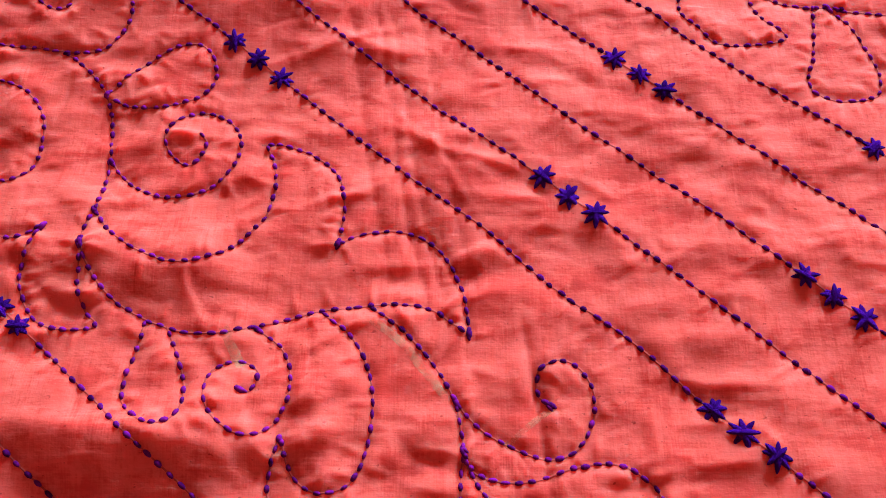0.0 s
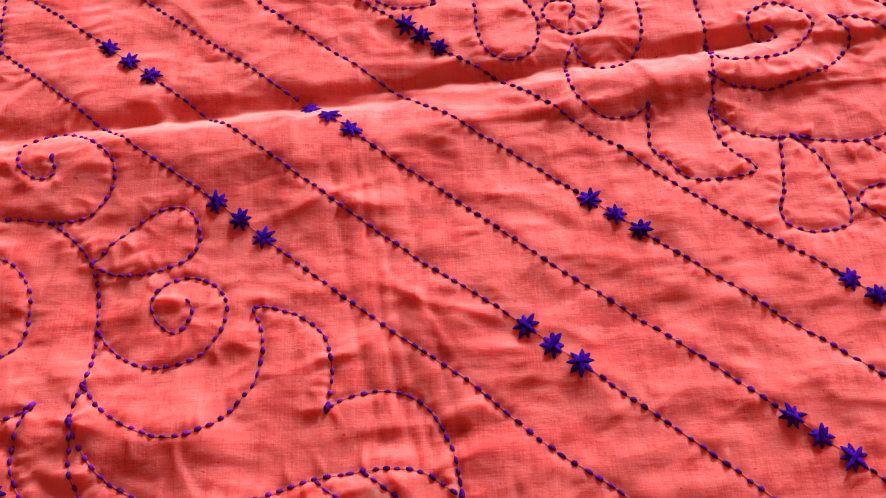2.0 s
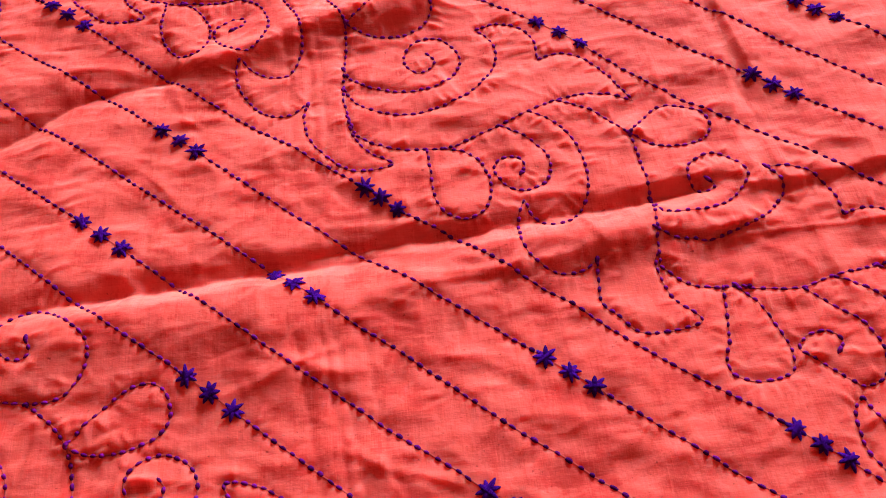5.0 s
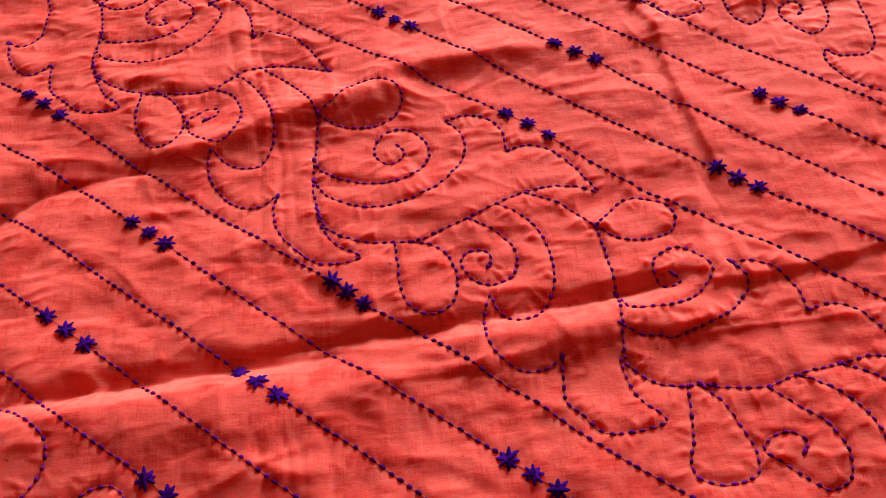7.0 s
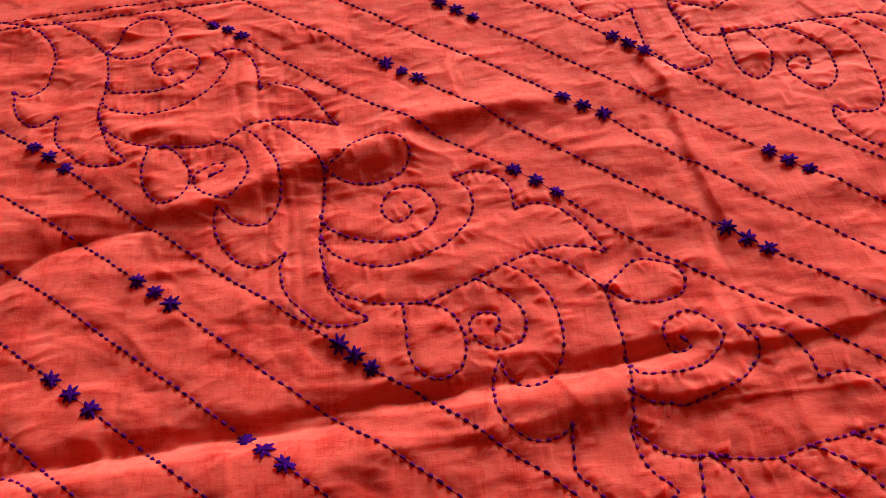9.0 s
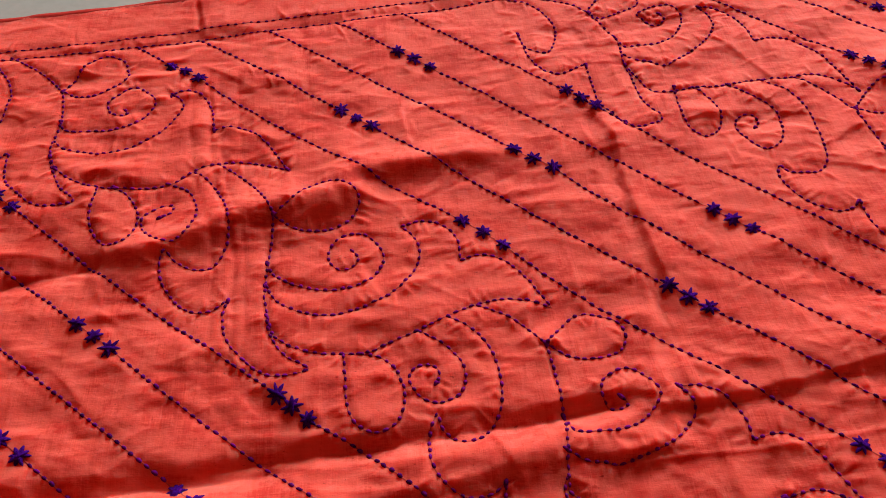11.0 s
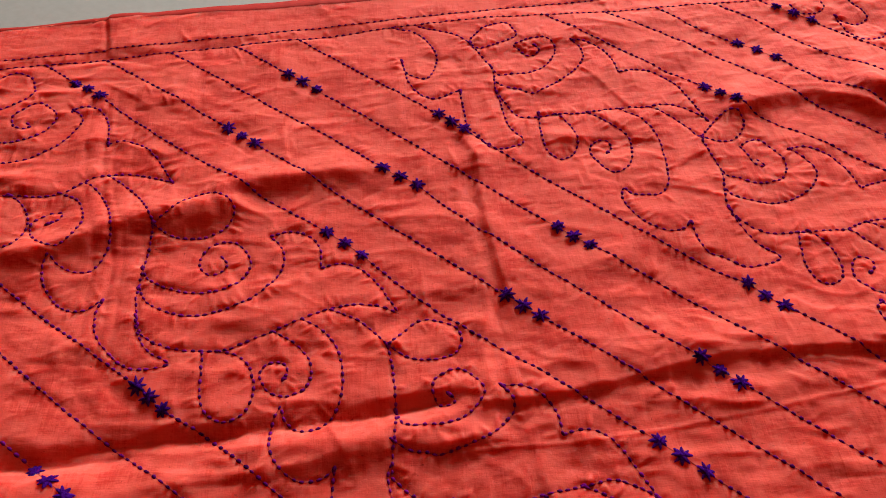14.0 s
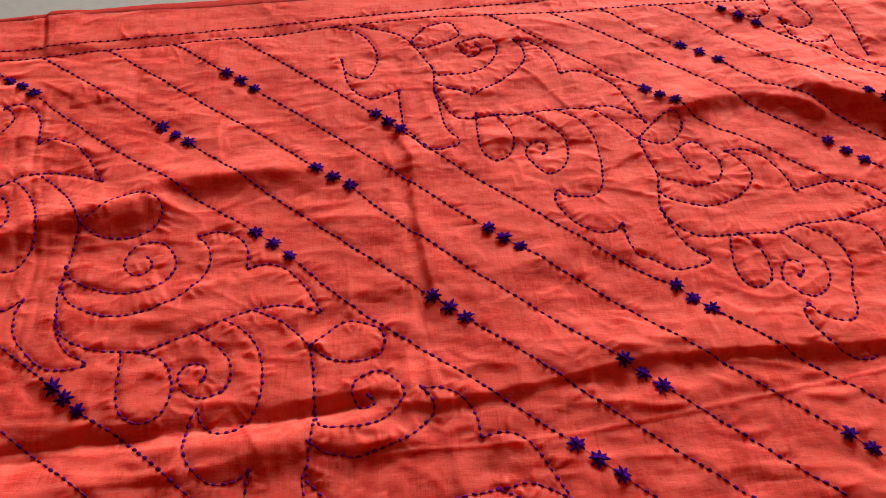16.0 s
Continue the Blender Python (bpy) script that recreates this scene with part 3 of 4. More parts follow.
def crease(x, y, knots, deep, far, near, ends=(30, 30), upright=False, wobble=0.8):
    """A sharp valley along a curve."""
    d, along, lo, hi = away(x, y, knots, upright, wobble)
    w = np.where(d > 0, far, near)
    return -deep * fade(along, lo, hi, ends) * np.exp(-(np.sqrt(d * d + 0.5) - 0.7) / w) * (0.95 + 0.16 * lattice(along / 40, d / 200, 18))


def relief(x, y):
    """Height of the cloth in millimetres, without its small wrinkles."""
    swell = spline([(-700, -2.0), (-400, -1.2), (-280, -0.6), (-240, -0.8), (-200, -1.4), (-150, -2.0), (-100, -1.9), (-40, -2.1), (20, -2.2), (70, -0.9), (120, 0.4), (170, 1.2), (230, 2.0), (330, 2.2), (800, 2.0)], step=2.0)
    z = np.interp(x + 0.25 * y, swell[:, 0], swell[:, 1]) + 0.4 * lattice(x / 110, y / 80, 3)
    wx, wy = x + 8 * lattice(x / 37, y / 37, 31), y + 8 * lattice(x / 37, y / 37, 32)
    crumpled = 1 + 0.9 * (1 - smooth(-150, -80, y)) * (1 - smooth(-150, -50, x))
    crumpled = crumpled + 1.3 * smooth(300, 360, x + 0.5 * (y - 270)) * smooth(225, 265, y)
    z += 0.95 * crumpled * (1 - 0.3 * smooth(-140, -60, x) * (1 - smooth(-60, -20, y))) * lattice(wx / 50 - 0.2 * wy / 50, wy / 24, 4)
    z += 0.5 * (crumpled - 1) * lattice(wx / 16, wy / 40, 6)
    still = 1 - 0.45 * smooth(40, 110, y) * smooth(-120, 0, x)
    z += 0.6 * still * (1 - np.abs(lattice(wx / 30 - 0.2 * wy / 30, wy / 14, 5)) * 2)
    z += 0.30 * still * crumpled * lattice(wx / 11, wy / 6.5, 8)
    z += 0.10 * lattice(wx / 5, wy / 3.6, 9)
    # crisp facets: narrow crests where the cotton was crushed
    vx, vy = x + 14 * lattice(x / 55, y / 55, 33) + 3 * lattice(x / 12, y / 12, 35), y + 14 * lattice(x / 55, y / 55, 34) + 3 * lattice(x / 12, y / 12, 36)
    for step, tall, seed in ((34, 1.1, 61), (19, 0.62, 62), (10, 0.28, 63)):
        z += tall * still * (0.45 - np.sqrt(lattice(vx / (1.5 * step), vy / step, seed) ** 2 + 0.004))
    # the long fold that crosses the cloth: creases towards the left, a crest towards the right
    z += crease(x, y, [(-420, -14), (-292, -9), (-243, -5), (-193, -2), (-152, 1), (-120, 3)], 5.0, 8, 9, (30, 25))
    z += ridge(x, y, [(-420, -26), (-292, -20), (-243, -16), (-193, -13), (-130, -10)], 7.4, 10, 40, (30, 60))
    z += ridge(x, y, [(-420, -2), (-292, 2), (-243, 6), (-193, 10), (-130, 14)], 2.2, 30, 7, (30, 60))
    z += crease(x, y, [(-180, 4), (-137, 8), (-100, 9), (-74, 11), (-47, 13), (-22, 15), (-3, 17), (13, 20), (39, 21)], 3.9, 4.6, 7, (30, 30))
    z += ridge(x, y, [(-100, -2), (-75, 0), (-48, 4), (-25, 6), (-9, 7), (30, 7)], 2.6, 8, 8, (25, 30))
    z += ridge(x, y, [(-150, -20), (-124, -17), (-103, -14), (-71, -12), (-55, -9), (-40, -7), (-25, -5), (-8, -3)], 2.2, 9, 5.0, (20, 12), False, 1.6)
    z += ridge(x, y, [(20, 20), (56, 18), (83, 21), (114, 25.5), (145, 31.5), (178, 36.5), (210, 37.5), (258, 37.5), (313, 37.5), (440, 36)], 3.4, 28, 3.5, (45, 30), False, 0.8)
    # the fold behind it
    z += crease(x, y, [(-400, 48), (-340, 80), (-314, 94), (-298, 105), (-285, 113), (-268, 118), (-247, 122), (-215, 128)], 6.0, 11, 14, (30, 30))
    z += ridge(x, y, [(-240, 124), (-210, 130), (-190, 138), (-168, 149), (-150, 156), (-131, 158), (-105, 162), (-80, 163)], 5.6, 15, 8.5, (20, 25))
    z += ridge(x, y, [(-125, 171), (-107, 175), (-84, 180), (-55, 183), (-38, 185), (10, 187)], 4.2, 13, 7.5, (25, 40))
    z += ridge(x, y, [(-48, -1), (-20, 1), (10, -2), (40, -4), (62, -3)], 1.6, 7, 6, (16, 15))
    z += ridge(x, y, [(-280, 196), (-240, 191), (-201, 190), (-165, 193)], 1.8, 10, 6, (20, 20))
    z += ridge(x, y, [(80, 108), (120, 122), (170, 128), (240, 130)], 1.4, 36, 34, (40, 50))
    # far and near corners
    z += ridge(x, y, [(218, 219), (244, 227), (270, 235), (292, 239), (312, 236), (326, 230), (339, 222), (354, 212)], 5.6, 26, 7.8, (30, 22), False, 0.9)
    z += ridge(x, y, [(322, 246), (336, 242), (348, 239), (366, 233), (391, 224), (420, 214), (470, 203)], 9.8, 32, 11, (26, 30), False, 0.9)
    z += ridge(x, y, [(-420, -190), (-282, -199), (-244, -203), (-215, -207), (-180, -213)], 6.0, 26, 15, (30, 30))
    z += ridge(x, y, [(-420, -128), (-300, -138), (-262, -144), (-225, -146), (-200, -150)], 3.6, 16, 13, (30, 30))
    z += ridge(x, y, [(-200, -203), (-187, -197), (-176, -193), (-155, -188)], 1.5, 8, 4, (10, 12))
    z += ridge(x, y, [(-190, -212), (-166, -204), (-150, -200)], 1.6, 8, 4, (10, 12))
    z += ridge(x, y, [(-163, -214), (-142, -208), (-125, -204)], 1.6, 8, 5, (10, 12))
    # pressed-in pleats
    for shift, deep in ((0, 0.7), (11, 1.0), (17, 0.7), (29, 0.6)):
        z += crease(x, y, [(-198 + shift, 285), (-190 + shift, 189), (-176 + shift, 135), (-172 + shift, 40)], deep, 2.6, 2.0, (30, 30), True)
        z += crease(x, y, [(-178 + shift, -20), (-170 + shift, -50), (-161 + shift, -114), (-148 + shift, -178)], 1.25 * deep, 2.6, 2.2, (30, 30), True)
    z += ridge(x, y, [(42, 238), (51, 208), (57, 192), (58, 164), (59, 135), (62, 106), (64, 89), (62, 68)], 2.0, 11, 2.9, (20, 40), True, 0.8)
    z += ridge(x, y, [(62, 95), (58, 62), (58, 38), (62, 10), (70, -30), (80, -70)], 0.9, 8, 3.0, (20, 60), True)
    z += ridge(x, y, [(34, 225), (41, 190), (45, 150), (49, 110), (51, 80), (46, 50), (48, 10)], 0.9, 3.5, 3.0, (25, 30), True)
    z += crease(x, y, [(36, 220), (44, 160), (50, 100), (62, 40), (72, 5)], 0.6, 2.0, 2.0, (25, 25), True)
    z += crease(x, y, [(-108, -161), (-104, -195), (-99, -235)], 0.9, 1.2, 1.0, (12, 12), True, 0.3)
    z += ridge(x, y, [(20, -9), (51, -8), (94, -7), (154, -2), (217, 7), (307, 21), (380, 30)], 0.65, 1.2, 1.1, (15, 15), False, 0.4)
    z += crease(x, y, [(-140, -19), (-118, -18), (-97, -17), (-60, -18)], 0.6, 1.3, 1.3, (12, 12), False, 0.4)
    # the hem lies flatter, with a pleat in its edge
    flat = smooth(-2, 12, y - hem_low(x))
    z = z * (1 - 0.55 * flat)
    q = x + 199 + 0.16 * (y - 349) + 0.8 * lattice(x / 9, y / 9, 71)
    z -= 0.55 * np.exp(-(((q + 1.5) / 2.2) ** 2)) * smooth(8, 16, y - hem_low(x))
    z += 1.3 * smooth(-2.6, 1.4, q) * (1 - smooth(2, 50, q)) * flat
    return z


# ---- stitches: (x, y, direction, length, width) in millimetres ----
def run(curve, pitch, length, width, skip=()):
    """Running stitches along an evenly stepped curve."""
    s = np.r_[0, np.cumsum(np.hypot(*np.diff(curve, axis=0).T))]
    out, at = [], 0.3 * pitch
    while at < s[-1]:
        gap = pitch * rng.uniform(0.86, 1.14)
        long = min(length * rng.uniform(0.78, 1.2), gap * 0.85)
        a, b = at - long / 2, at + long / 2
        p = np.array([np.interp(v, s, curve[:, k]) for v in (a, b) for k in (0, 1)])
        mid = (p[:2] + p[2:]) / 2 + rng.normal(0, 0.12, 2)
        ang = math.atan2(p[3] - p[1], p[2] - p[0]) + rng.normal(0, 0.07)
        if not any(lo < at < hi for lo, hi in skip):
            out.append((*mid, ang, long, width * rng.uniform(0.78, 1.25)))
        at += gap
    return out


def inside(x, y, margin=0.0):
    return -430 < x < 470 and -300 < y < edge(x) - margin


SEAMS = []  # (name, label, curve, stitches)
STARS = []  # x, y, turn, size
for knots, starts, pitch in LINES:
    uv = spline(knots)
    xy = uv[:, :1] * UDIR + uv[:, 1:] * VDIR
    keep = [inside(*p) and p[1] < hem_low(p[0]) and p[0] > side_seam(p[1]) for p in xy]
    uv, xy = uv[keep], xy[keep]
    if len(xy) < 30:
        continue
    s = np.r_[0, np.cumsum(np.hypot(*np.diff(xy, axis=0).T))]
    skip = []
    for start in starts:
        u0, gap = start if isinstance(start, tuple) else (start, pitch)
        here = np.interp([u0 - 5.5, u0 + 2 * gap + 5.5], uv[:, 0], s)
        skip.append(tuple(here))
        for k in range(3):
            u = u0 + k * gap
            if uv[0, 0] + 4 < u < uv[-1, 0] - 4:
                STARS.append((np.interp(u, uv[:, 0], xy[:, 0]), np.interp(u, uv[:, 0], xy[:, 1]), rng.uniform(-0.25, 0.25), rng.uniform(0.9, 1.12)))
    SEAMS.append(("stitched_line", "", xy, run(xy, 4.75, 3.5, 1.75, skip)))
for name, curve in SCROLLS:
    curve = curve[[inside(*p) for p in curve]]
    if len(curve) > 8:
        sewn = run(curve, 4.3, 3.2, 1.6)
        # fastened off with a doubled stitch
        for a, b, often in ((curve[-1], curve[-5], 0.95 if name in ("bud", "curl", "crescent") else 0.5), (curve[0], curve[4], 0.35)):
            if rng.random() < often:
                ang = math.atan2(a[1] - b[1], a[0] - b[0])
                sewn.append((*a, ang + rng.normal(0, 0.15), rng.uniform(3.6, 4.9), rng.uniform(1.8, 2.3)))
                sewn.append((*(a + rng.normal(0, 0.5, 2)), ang + rng.normal(0, 0.3), rng.uniform(2.8, 3.8), rng.uniform(1.4, 1.8)))
        SEAMS.append(("stitched_" + name.rstrip("2"), "", curve, sewn))
ys = np.arange(-290, 268, 0.6)
curve = np.c_[side_seam(ys) + 0.5 * lattice(ys / 25, 0 * ys, 13), ys]
SEAMS.append(("side_seam", "", curve, run(curve, 4.6, 3.3, 1.4)))
for row in (hem_low, hem_high):
    xs = np.arange(-430, 470, 0.6)
    curve = np.c_[xs, row(xs) + 0.4 * lattice(xs / 30, 0 * xs, 12)]
    SEAMS.append(("hem_seam", "", curve, run(curve, 4.9, 3.1, 1.3)))

# ---- cloth grid ----
XS = np.r_[np.linspace(-620, -432, 40), np.arange(-430, 470, 1.05), np.linspace(472, 700, 40)]
LOW = -430.0
TS = np.r_[np.linspace(0, 0.165, 40, endpoint=False), np.linspace(0.165, 1, 625)]
GX = np.repeat(XS[:, None], len(TS), 1)
GY = LOW + TS[None] * (edge(XS)[:, None] - LOW)
GZ = relief(GX, GY)


def grid_index(x, y):
    i = np.interp(x, XS, np.arange(len(XS)))
    j = np.interp((y - LOW) / (edge(x) - LOW), TS, np.arange(len(TS)))
    return i, j


def press(x, y, ang, long, far, near, high):
    """Adds one small wrinkle to the grid."""
    i, j = (float(v) for v in grid_index(x, y))
    reach = long + 2 * max(far, near)
    di, dj = int(reach / 1.05) + 2, int(reach / 1.05) + 2
    a, b, c, d = max(int(i) - di, 0), int(i) + di, max(int(j) - dj, 0), int(j) + dj
    dx, dy = GX[a:b, c:d] - x, GY[a:b, c:d] - y
    along = dx * math.cos(ang) + dy * math.sin(ang)
    across = -dx * math.sin(ang) + dy * math.cos(ang) + 0.10 * along * along / long
    w = np.where(across > 0, far, near)
    GZ[a:b, c:d] += high * np.exp(-((along / (0.5 * long)) ** 2) - np.abs(across / w) ** 1.6)


# small wrinkles, most of them lying across the cloth
for _ in range(900):
    x, y = rng.uniform(-430, 470), rng.uniform(-290, 372)
    calm = smooth(-140, -60, x) * (1 - smooth(-60, -20, y))
    ang = rng.normal(0.14, 0.42) if rng.random() < (0.8 if y > -30 else 0.55) else rng.normal(1.75, 0.35)
    long = rng.uniform(12, 46)
    near = rng.uniform(1.2, 3.2)
    press(x, y, ang, long, near * rng.uniform(1.3, 3.0), near, rng.uniform(0.5, 1.9) * rng.choice((1, 1, -0.7)) * (0.58 - 0.40 * calm) * (1 - 0.3 * smooth(40, 110, y)))
for _ in range(1500):
    x, y = rng.uniform(-430, 470), rng.uniform(-290, 372)
    ang = rng.normal(0.12, 0.35) if rng.random() < 0.7 else rng.uniform(0, math.pi)
    near = rng.uniform(0.8, 1.6)
    press(x, y, ang, rng.uniform(5, 20), near * rng.uniform(1.2, 2.5), near, rng.uniform(0.18, 0.62) * rng.choice((1, 1, -1)))
# the wrinkles that stand out: x, y, direction, length, width of the near side, height
STANDING = [
    # behind the long fold
    [(-41, 198, 0.10, 33, 5.0, 1.1), (-231, 186, -0.25, 50, 4.5, 1.3), (78, 259, -0.90, 16, 3.0, 1.2), (138, 238, 0.06, 27, 3.5, 0.9), (123, 205, 0.06, 65, 4.5, 1.8), (114, 197, 0.12, 22, 3.0, 1.0), (169, 204, 0.24, 47, 4.0, 1.1), (206, 187, 0.01, 23, 4.5, 1.3), (169, 162, 0.01, 14, 3.0, 0.9), (173, 136, -0.19, 31, 5.0, 1.2), (158, 175, 0.14, 38, 4.0, 0.8)],
    # round the middle scroll
    [(-90, 77, 0.19, 34, 4.0, 1.4), (-67, 100, 0.44, 26, 4.0, 1.0), (-36, 106, 0.19, 27, 4.0, 1.1), (-93, 19, 0.06, 40, 5.0, 1.4), (-8, 25, 0.12, 38, 4.0, 1.5), (24, 26, 0.07, 35, 3.0, 0.8), (36, 4, -0.19, 29, 6.0, 2.4), (-3, -13, -0.44, 17, 4.0, 1.2), (141, 59, 0.14, 16, 4.0, 1.1), (128, 105, 0.15, 41, 6.0, 1.0), (-233, 58, 0.24, 21, 6.0, 1.3), (-87, -3, 0.13, 36, 5.0, 1.2), (91, 84, -0.28, 24, 5.0, 0.9), (157, 11, -0.20, 27, 5.0, 0.8)],
    # along the pressed pleat, and the far lines
    [(150, 264, -0.98, 29, 1.6, 0.6), (164, 239, -1.09, 40, 1.6, 0.7), (54, 191, 0.26, 24, 5.0, 1.6), (56, 194, -0.44, 10, 4.0, 1.0), (61, 136, 0.12, 16, 5.0, 1.0), (70, 100, -0.32, 18, 4.0, 0.8), (45, 18, 0.12, 15, 3.0, 0.8), (236, 236, -0.40, 19, 3.0, 0.9), (-174, 68, 0.12, 29, 5.0, 0.9), (-207, 31, -0.02, 36, 6.0, 1.0), (-233, 81, 0.29, 22, 7.0, 1.2), (-174, 90, -0.15, 21, 5.0, 0.8), (-129, 175, 0.17, 27, 4.0, 0.8), (-60, 146, 0.05, 33, 5.0, 0.8)],
    # on the far scroll and the ground beside it
    [(111, 251, -0.08, 36, 4.0, 1.0), (114, 207, -0.43, 36, 4.0, 1.2), (170, 218, 0.07, 41, 4.0, 1.0), (117, 59, 0.10, 30, 5.0, 1.1), (187, 109, 0.09, 33, 5.0, 0.8), (127, 98, 0.20, 32, 6.0, 0.8), (246, 73, 0.18, 38, 6.0, 0.9), (281, 171, -0.24, 37, 5.0, 0.8), (229, 209, 0.18, 22, 3.0, 0.8), (197, 163, 0.30, 29, 4.0, 0.8), (267, 152, -0.14, 45, 5.0, 0.9), (167, 125, -0.42, 28, 5.0, 0.8), (301, 121, 0.17, 45, 5.0, 0.8), (188, 16, 0.13, 52, 4.0, 0.9), (239, 19, 0.05, 52, 4.0, 0.8), (128, 16, 0.09, 35, 4.0, 0.9)],
    # under the fold behind
    [(-160, 144, 0.58, 40, 7.0, 1.5), (-114, 152, 0.36, 46, 8.0, 2.8), (-189, 223, 0.69, 19, 5.0, 1.5), (-228, 186, -0.18, 56, 4.0, 0.9), (-239, 165, -0.38, 34, 4.0, 1.0), (-211, 152, 0.23, 25, 4.0, 1.0), (-50, 174, -0.00, 55, 5.0, 0.8)],
    # on the near scroll
    [(-297, -89, 0.32, 22, 8.0, 3.2), (-276, -99, 0.27, 14, 4.0, 1.0), (-243, -95, 0.32, 29, 4.0, 1.5), (-222, -88, 0.20, 20, 3.0, 0.8), (-238, -71, 0.16, 15, 3.5, 1.0), (-208, -110, 0.02, 11, 4.0, 1.5), (-180, -112, -0.35, 11, 4.0, 1.1), (-272, -116, 0.21, 16, 4.0, 1.1), (-266, -135, -0.11, 27, 6.0, 2.1), (-279, -63, 0.23, 19, 4.0, 0.9)],
    # on the near lines
    [(-71, -62, 0.24, 21, 4.0, 0.8), (-56, -87, 0.22, 17, 4.0, 1.0), (-26, -105, 0.18, 28, 4.0, 0.9), (-12, -103, 0.20, 21, 5.0, 1.7), (-43, -120, 0.16, 24, 4.0, 0.8), (-24, -124, 0.14, 19, 4.0, 1.0), (-112, -130, 0.16, 17, 4.0, 1.0), (-123, -142, 0.17, 15, 5.0, 1.7), (-35, -68, -0.31, 26, 5.0, 1.1), (7, -136, 0.12, 25, 5.0, 1.0)],
    # beside the long fold
    [(20, 28, 0.05, 58, 3.5, 1.1), (25, 5, -0.37, 28, 5.0, 1.8), (-87, -29, 0.03, 34, 6.0, 1.8), (-114, -18, 0.13, 25, 4.0, 1.4), (-4, -40, 0.18, 26, 3.5, 0.7), (56, 37, 0.11, 30, 3.0, 0.7), (40, 58, 0.18, 30, 4.0, 0.7)],
    # towards the near edge
    [(-267, -201, 0.05, 23, 7.0, 1.1), (-241, -202, 0.17, 38, 9.0, 1.4), (-264, -184, 0.07, 23, 4.0, 1.0), (-230, -182, 0.17, 15, 5.0, 1.9), (-215, -201, 0.10, 16, 4.0, 1.5), (-195, -210, -0.51, 12, 4.0, 1.2), (-181, -193, 0.35, 12, 4.0, 1.6), (-170, -187, 0.29, 18, 3.5, 1.2), (-176, -205, 0.26, 16, 5.0, 1.5), (-142, -202, 0.32, 16, 4.5, 1.7), (-177, -215, -0.09, 14, 4.0, 1.0), (-281, -138, 0.15, 13, 5.0, 1.2), (-264, -157, 0.17, 14, 5.0, 1.1)],
    # by the near curl
    [(-98, -184, 0.22, 18, 4.5, 1.5), (-78, -190, 0.11, 15, 5.0, 0.8), (-17, -196, 0.30, 20, 5.0, 0.8), (-124, -140, 0.40, 15, 5.0, 1.2), (-32, -187, 0.17, 20, 5.0, 0.7), (-57, -180, -0.20, 17, 5.0, 0.7), (-78, -131, 0.30, 25, 6.0, 0.8)],
]
for area in STANDING:
    for x, y, ang, long, near, high in area:
        press(x, y, ang, long, 2.3 * near, near, high)
# pale pinched creases below the hem
for x, y, long in ((-102, 303, 20), (-160, 269, 13), (-148, 259, 11)):
    press(x, y, -1.18, long, 0.9, 0.8, 0.9)
# every stitch draws the cloth in a little, and the scrolls pucker across their seams
pucker = np.zeros_like(GZ)
for name, _, curve, stitches in SEAMS:
    for x, y, ang, long, width in stitches:
        i, j = (int(round(float(v))) for v in grid_index(x, y))
        a, b, c, d = max(i - 5, 0), i + 6, max(j - 5, 0), j + 6
        dx, dy = GX[a:b, c:d] - x, GY[a:b, c:d] - y
        across = -dx * math.sin(ang) + dy * math.cos(ang)
        along = dx * math.cos(ang) + dy * math.sin(ang)
        dip = (0.45 if name in ("stitched_line", "hem_seam") else 0.75) * np.exp(-((across / 1.9) ** 2) - ((along / 2.6) ** 2))
        pucker[a:b, c:d] = np.maximum(pucker[a:b, c:d], dip)
        if rng.random() < (0.3 if name in ("stitched_line", "hem_seam") else 0.8):
            side = rng.choice((-1, 1))
            turn = ang + math.pi / 2 + rng.normal(0, 0.35)
            far = rng.uniform(2.5, 5)
            press(x + side * far * math.cos(turn), y + side * far * math.sin(turn), turn, far * 2.2, 1.3, 0.9, rng.uniform(0.35, 1.05) * (0.7 if name == "stitched_line" else 0.9))
GZ = GZ - pucker


def height(x, y):
    """Height of the finished cloth at a place, in millimetres."""
    i, j = grid_index(np.asarray(x, float), np.asarray(y, float))
    i0, j0 = np.clip(i.astype(int), 0, len(XS) - 2), np.clip(j.astype(int), 0, len(TS) - 2)
    f, g = i - i0, j - j0
    return GZ[i0, j0] * (1 - f) * (1 - g) + GZ[i0 + 1, j0] * f * (1 - g) + GZ[i0, j0 + 1] * (1 - f) * g + GZ[i0 + 1, j0 + 1] * f * g


def mesh_of(name, verts, faces, material, shade=True):
    me = bpy.data.meshes.new(name)
    me.from_pydata(verts, [], faces)
    me.materials.append(material)
    if shade:
        me.polygons.foreach_set("use_smooth", [True] * len(me.polygons))
    me.update()
    return me


cloth = tagged(new("embroidered_cloth"), "coral red cotton cloth with violet hand embroidery, rumpled on the floor", "cloth")


def part(name, me, parent, label=""):
    ob = new(name, me)
    ob.parent = parent
    return tagged(ob, label)


ni, nj = GX.shape
top = np.stack([GX, GY, GZ], -1).reshape(-1, 3) / 1000
ids = np.arange(ni * nj).reshape(ni, nj)
quads = np.stack([ids[:-1, :-1], ids[1:, :-1], ids[1:, 1:], ids[:-1, 1:]], -1).reshape(-1, 4)
# turned-under rim all round, down towards the floor
rim = np.r_[ids[:, 0], ids[-1, 1:], ids[-2::-1, -1], ids[0, -2:0:-1]]
middle = np.array([0.02, -0.03])
out_way = top[rim, :2] - middle
out_way /= np.linalg.norm(out_way, axis=1)[:, None]
verts, base = [top], len(top)
rings = [rim]
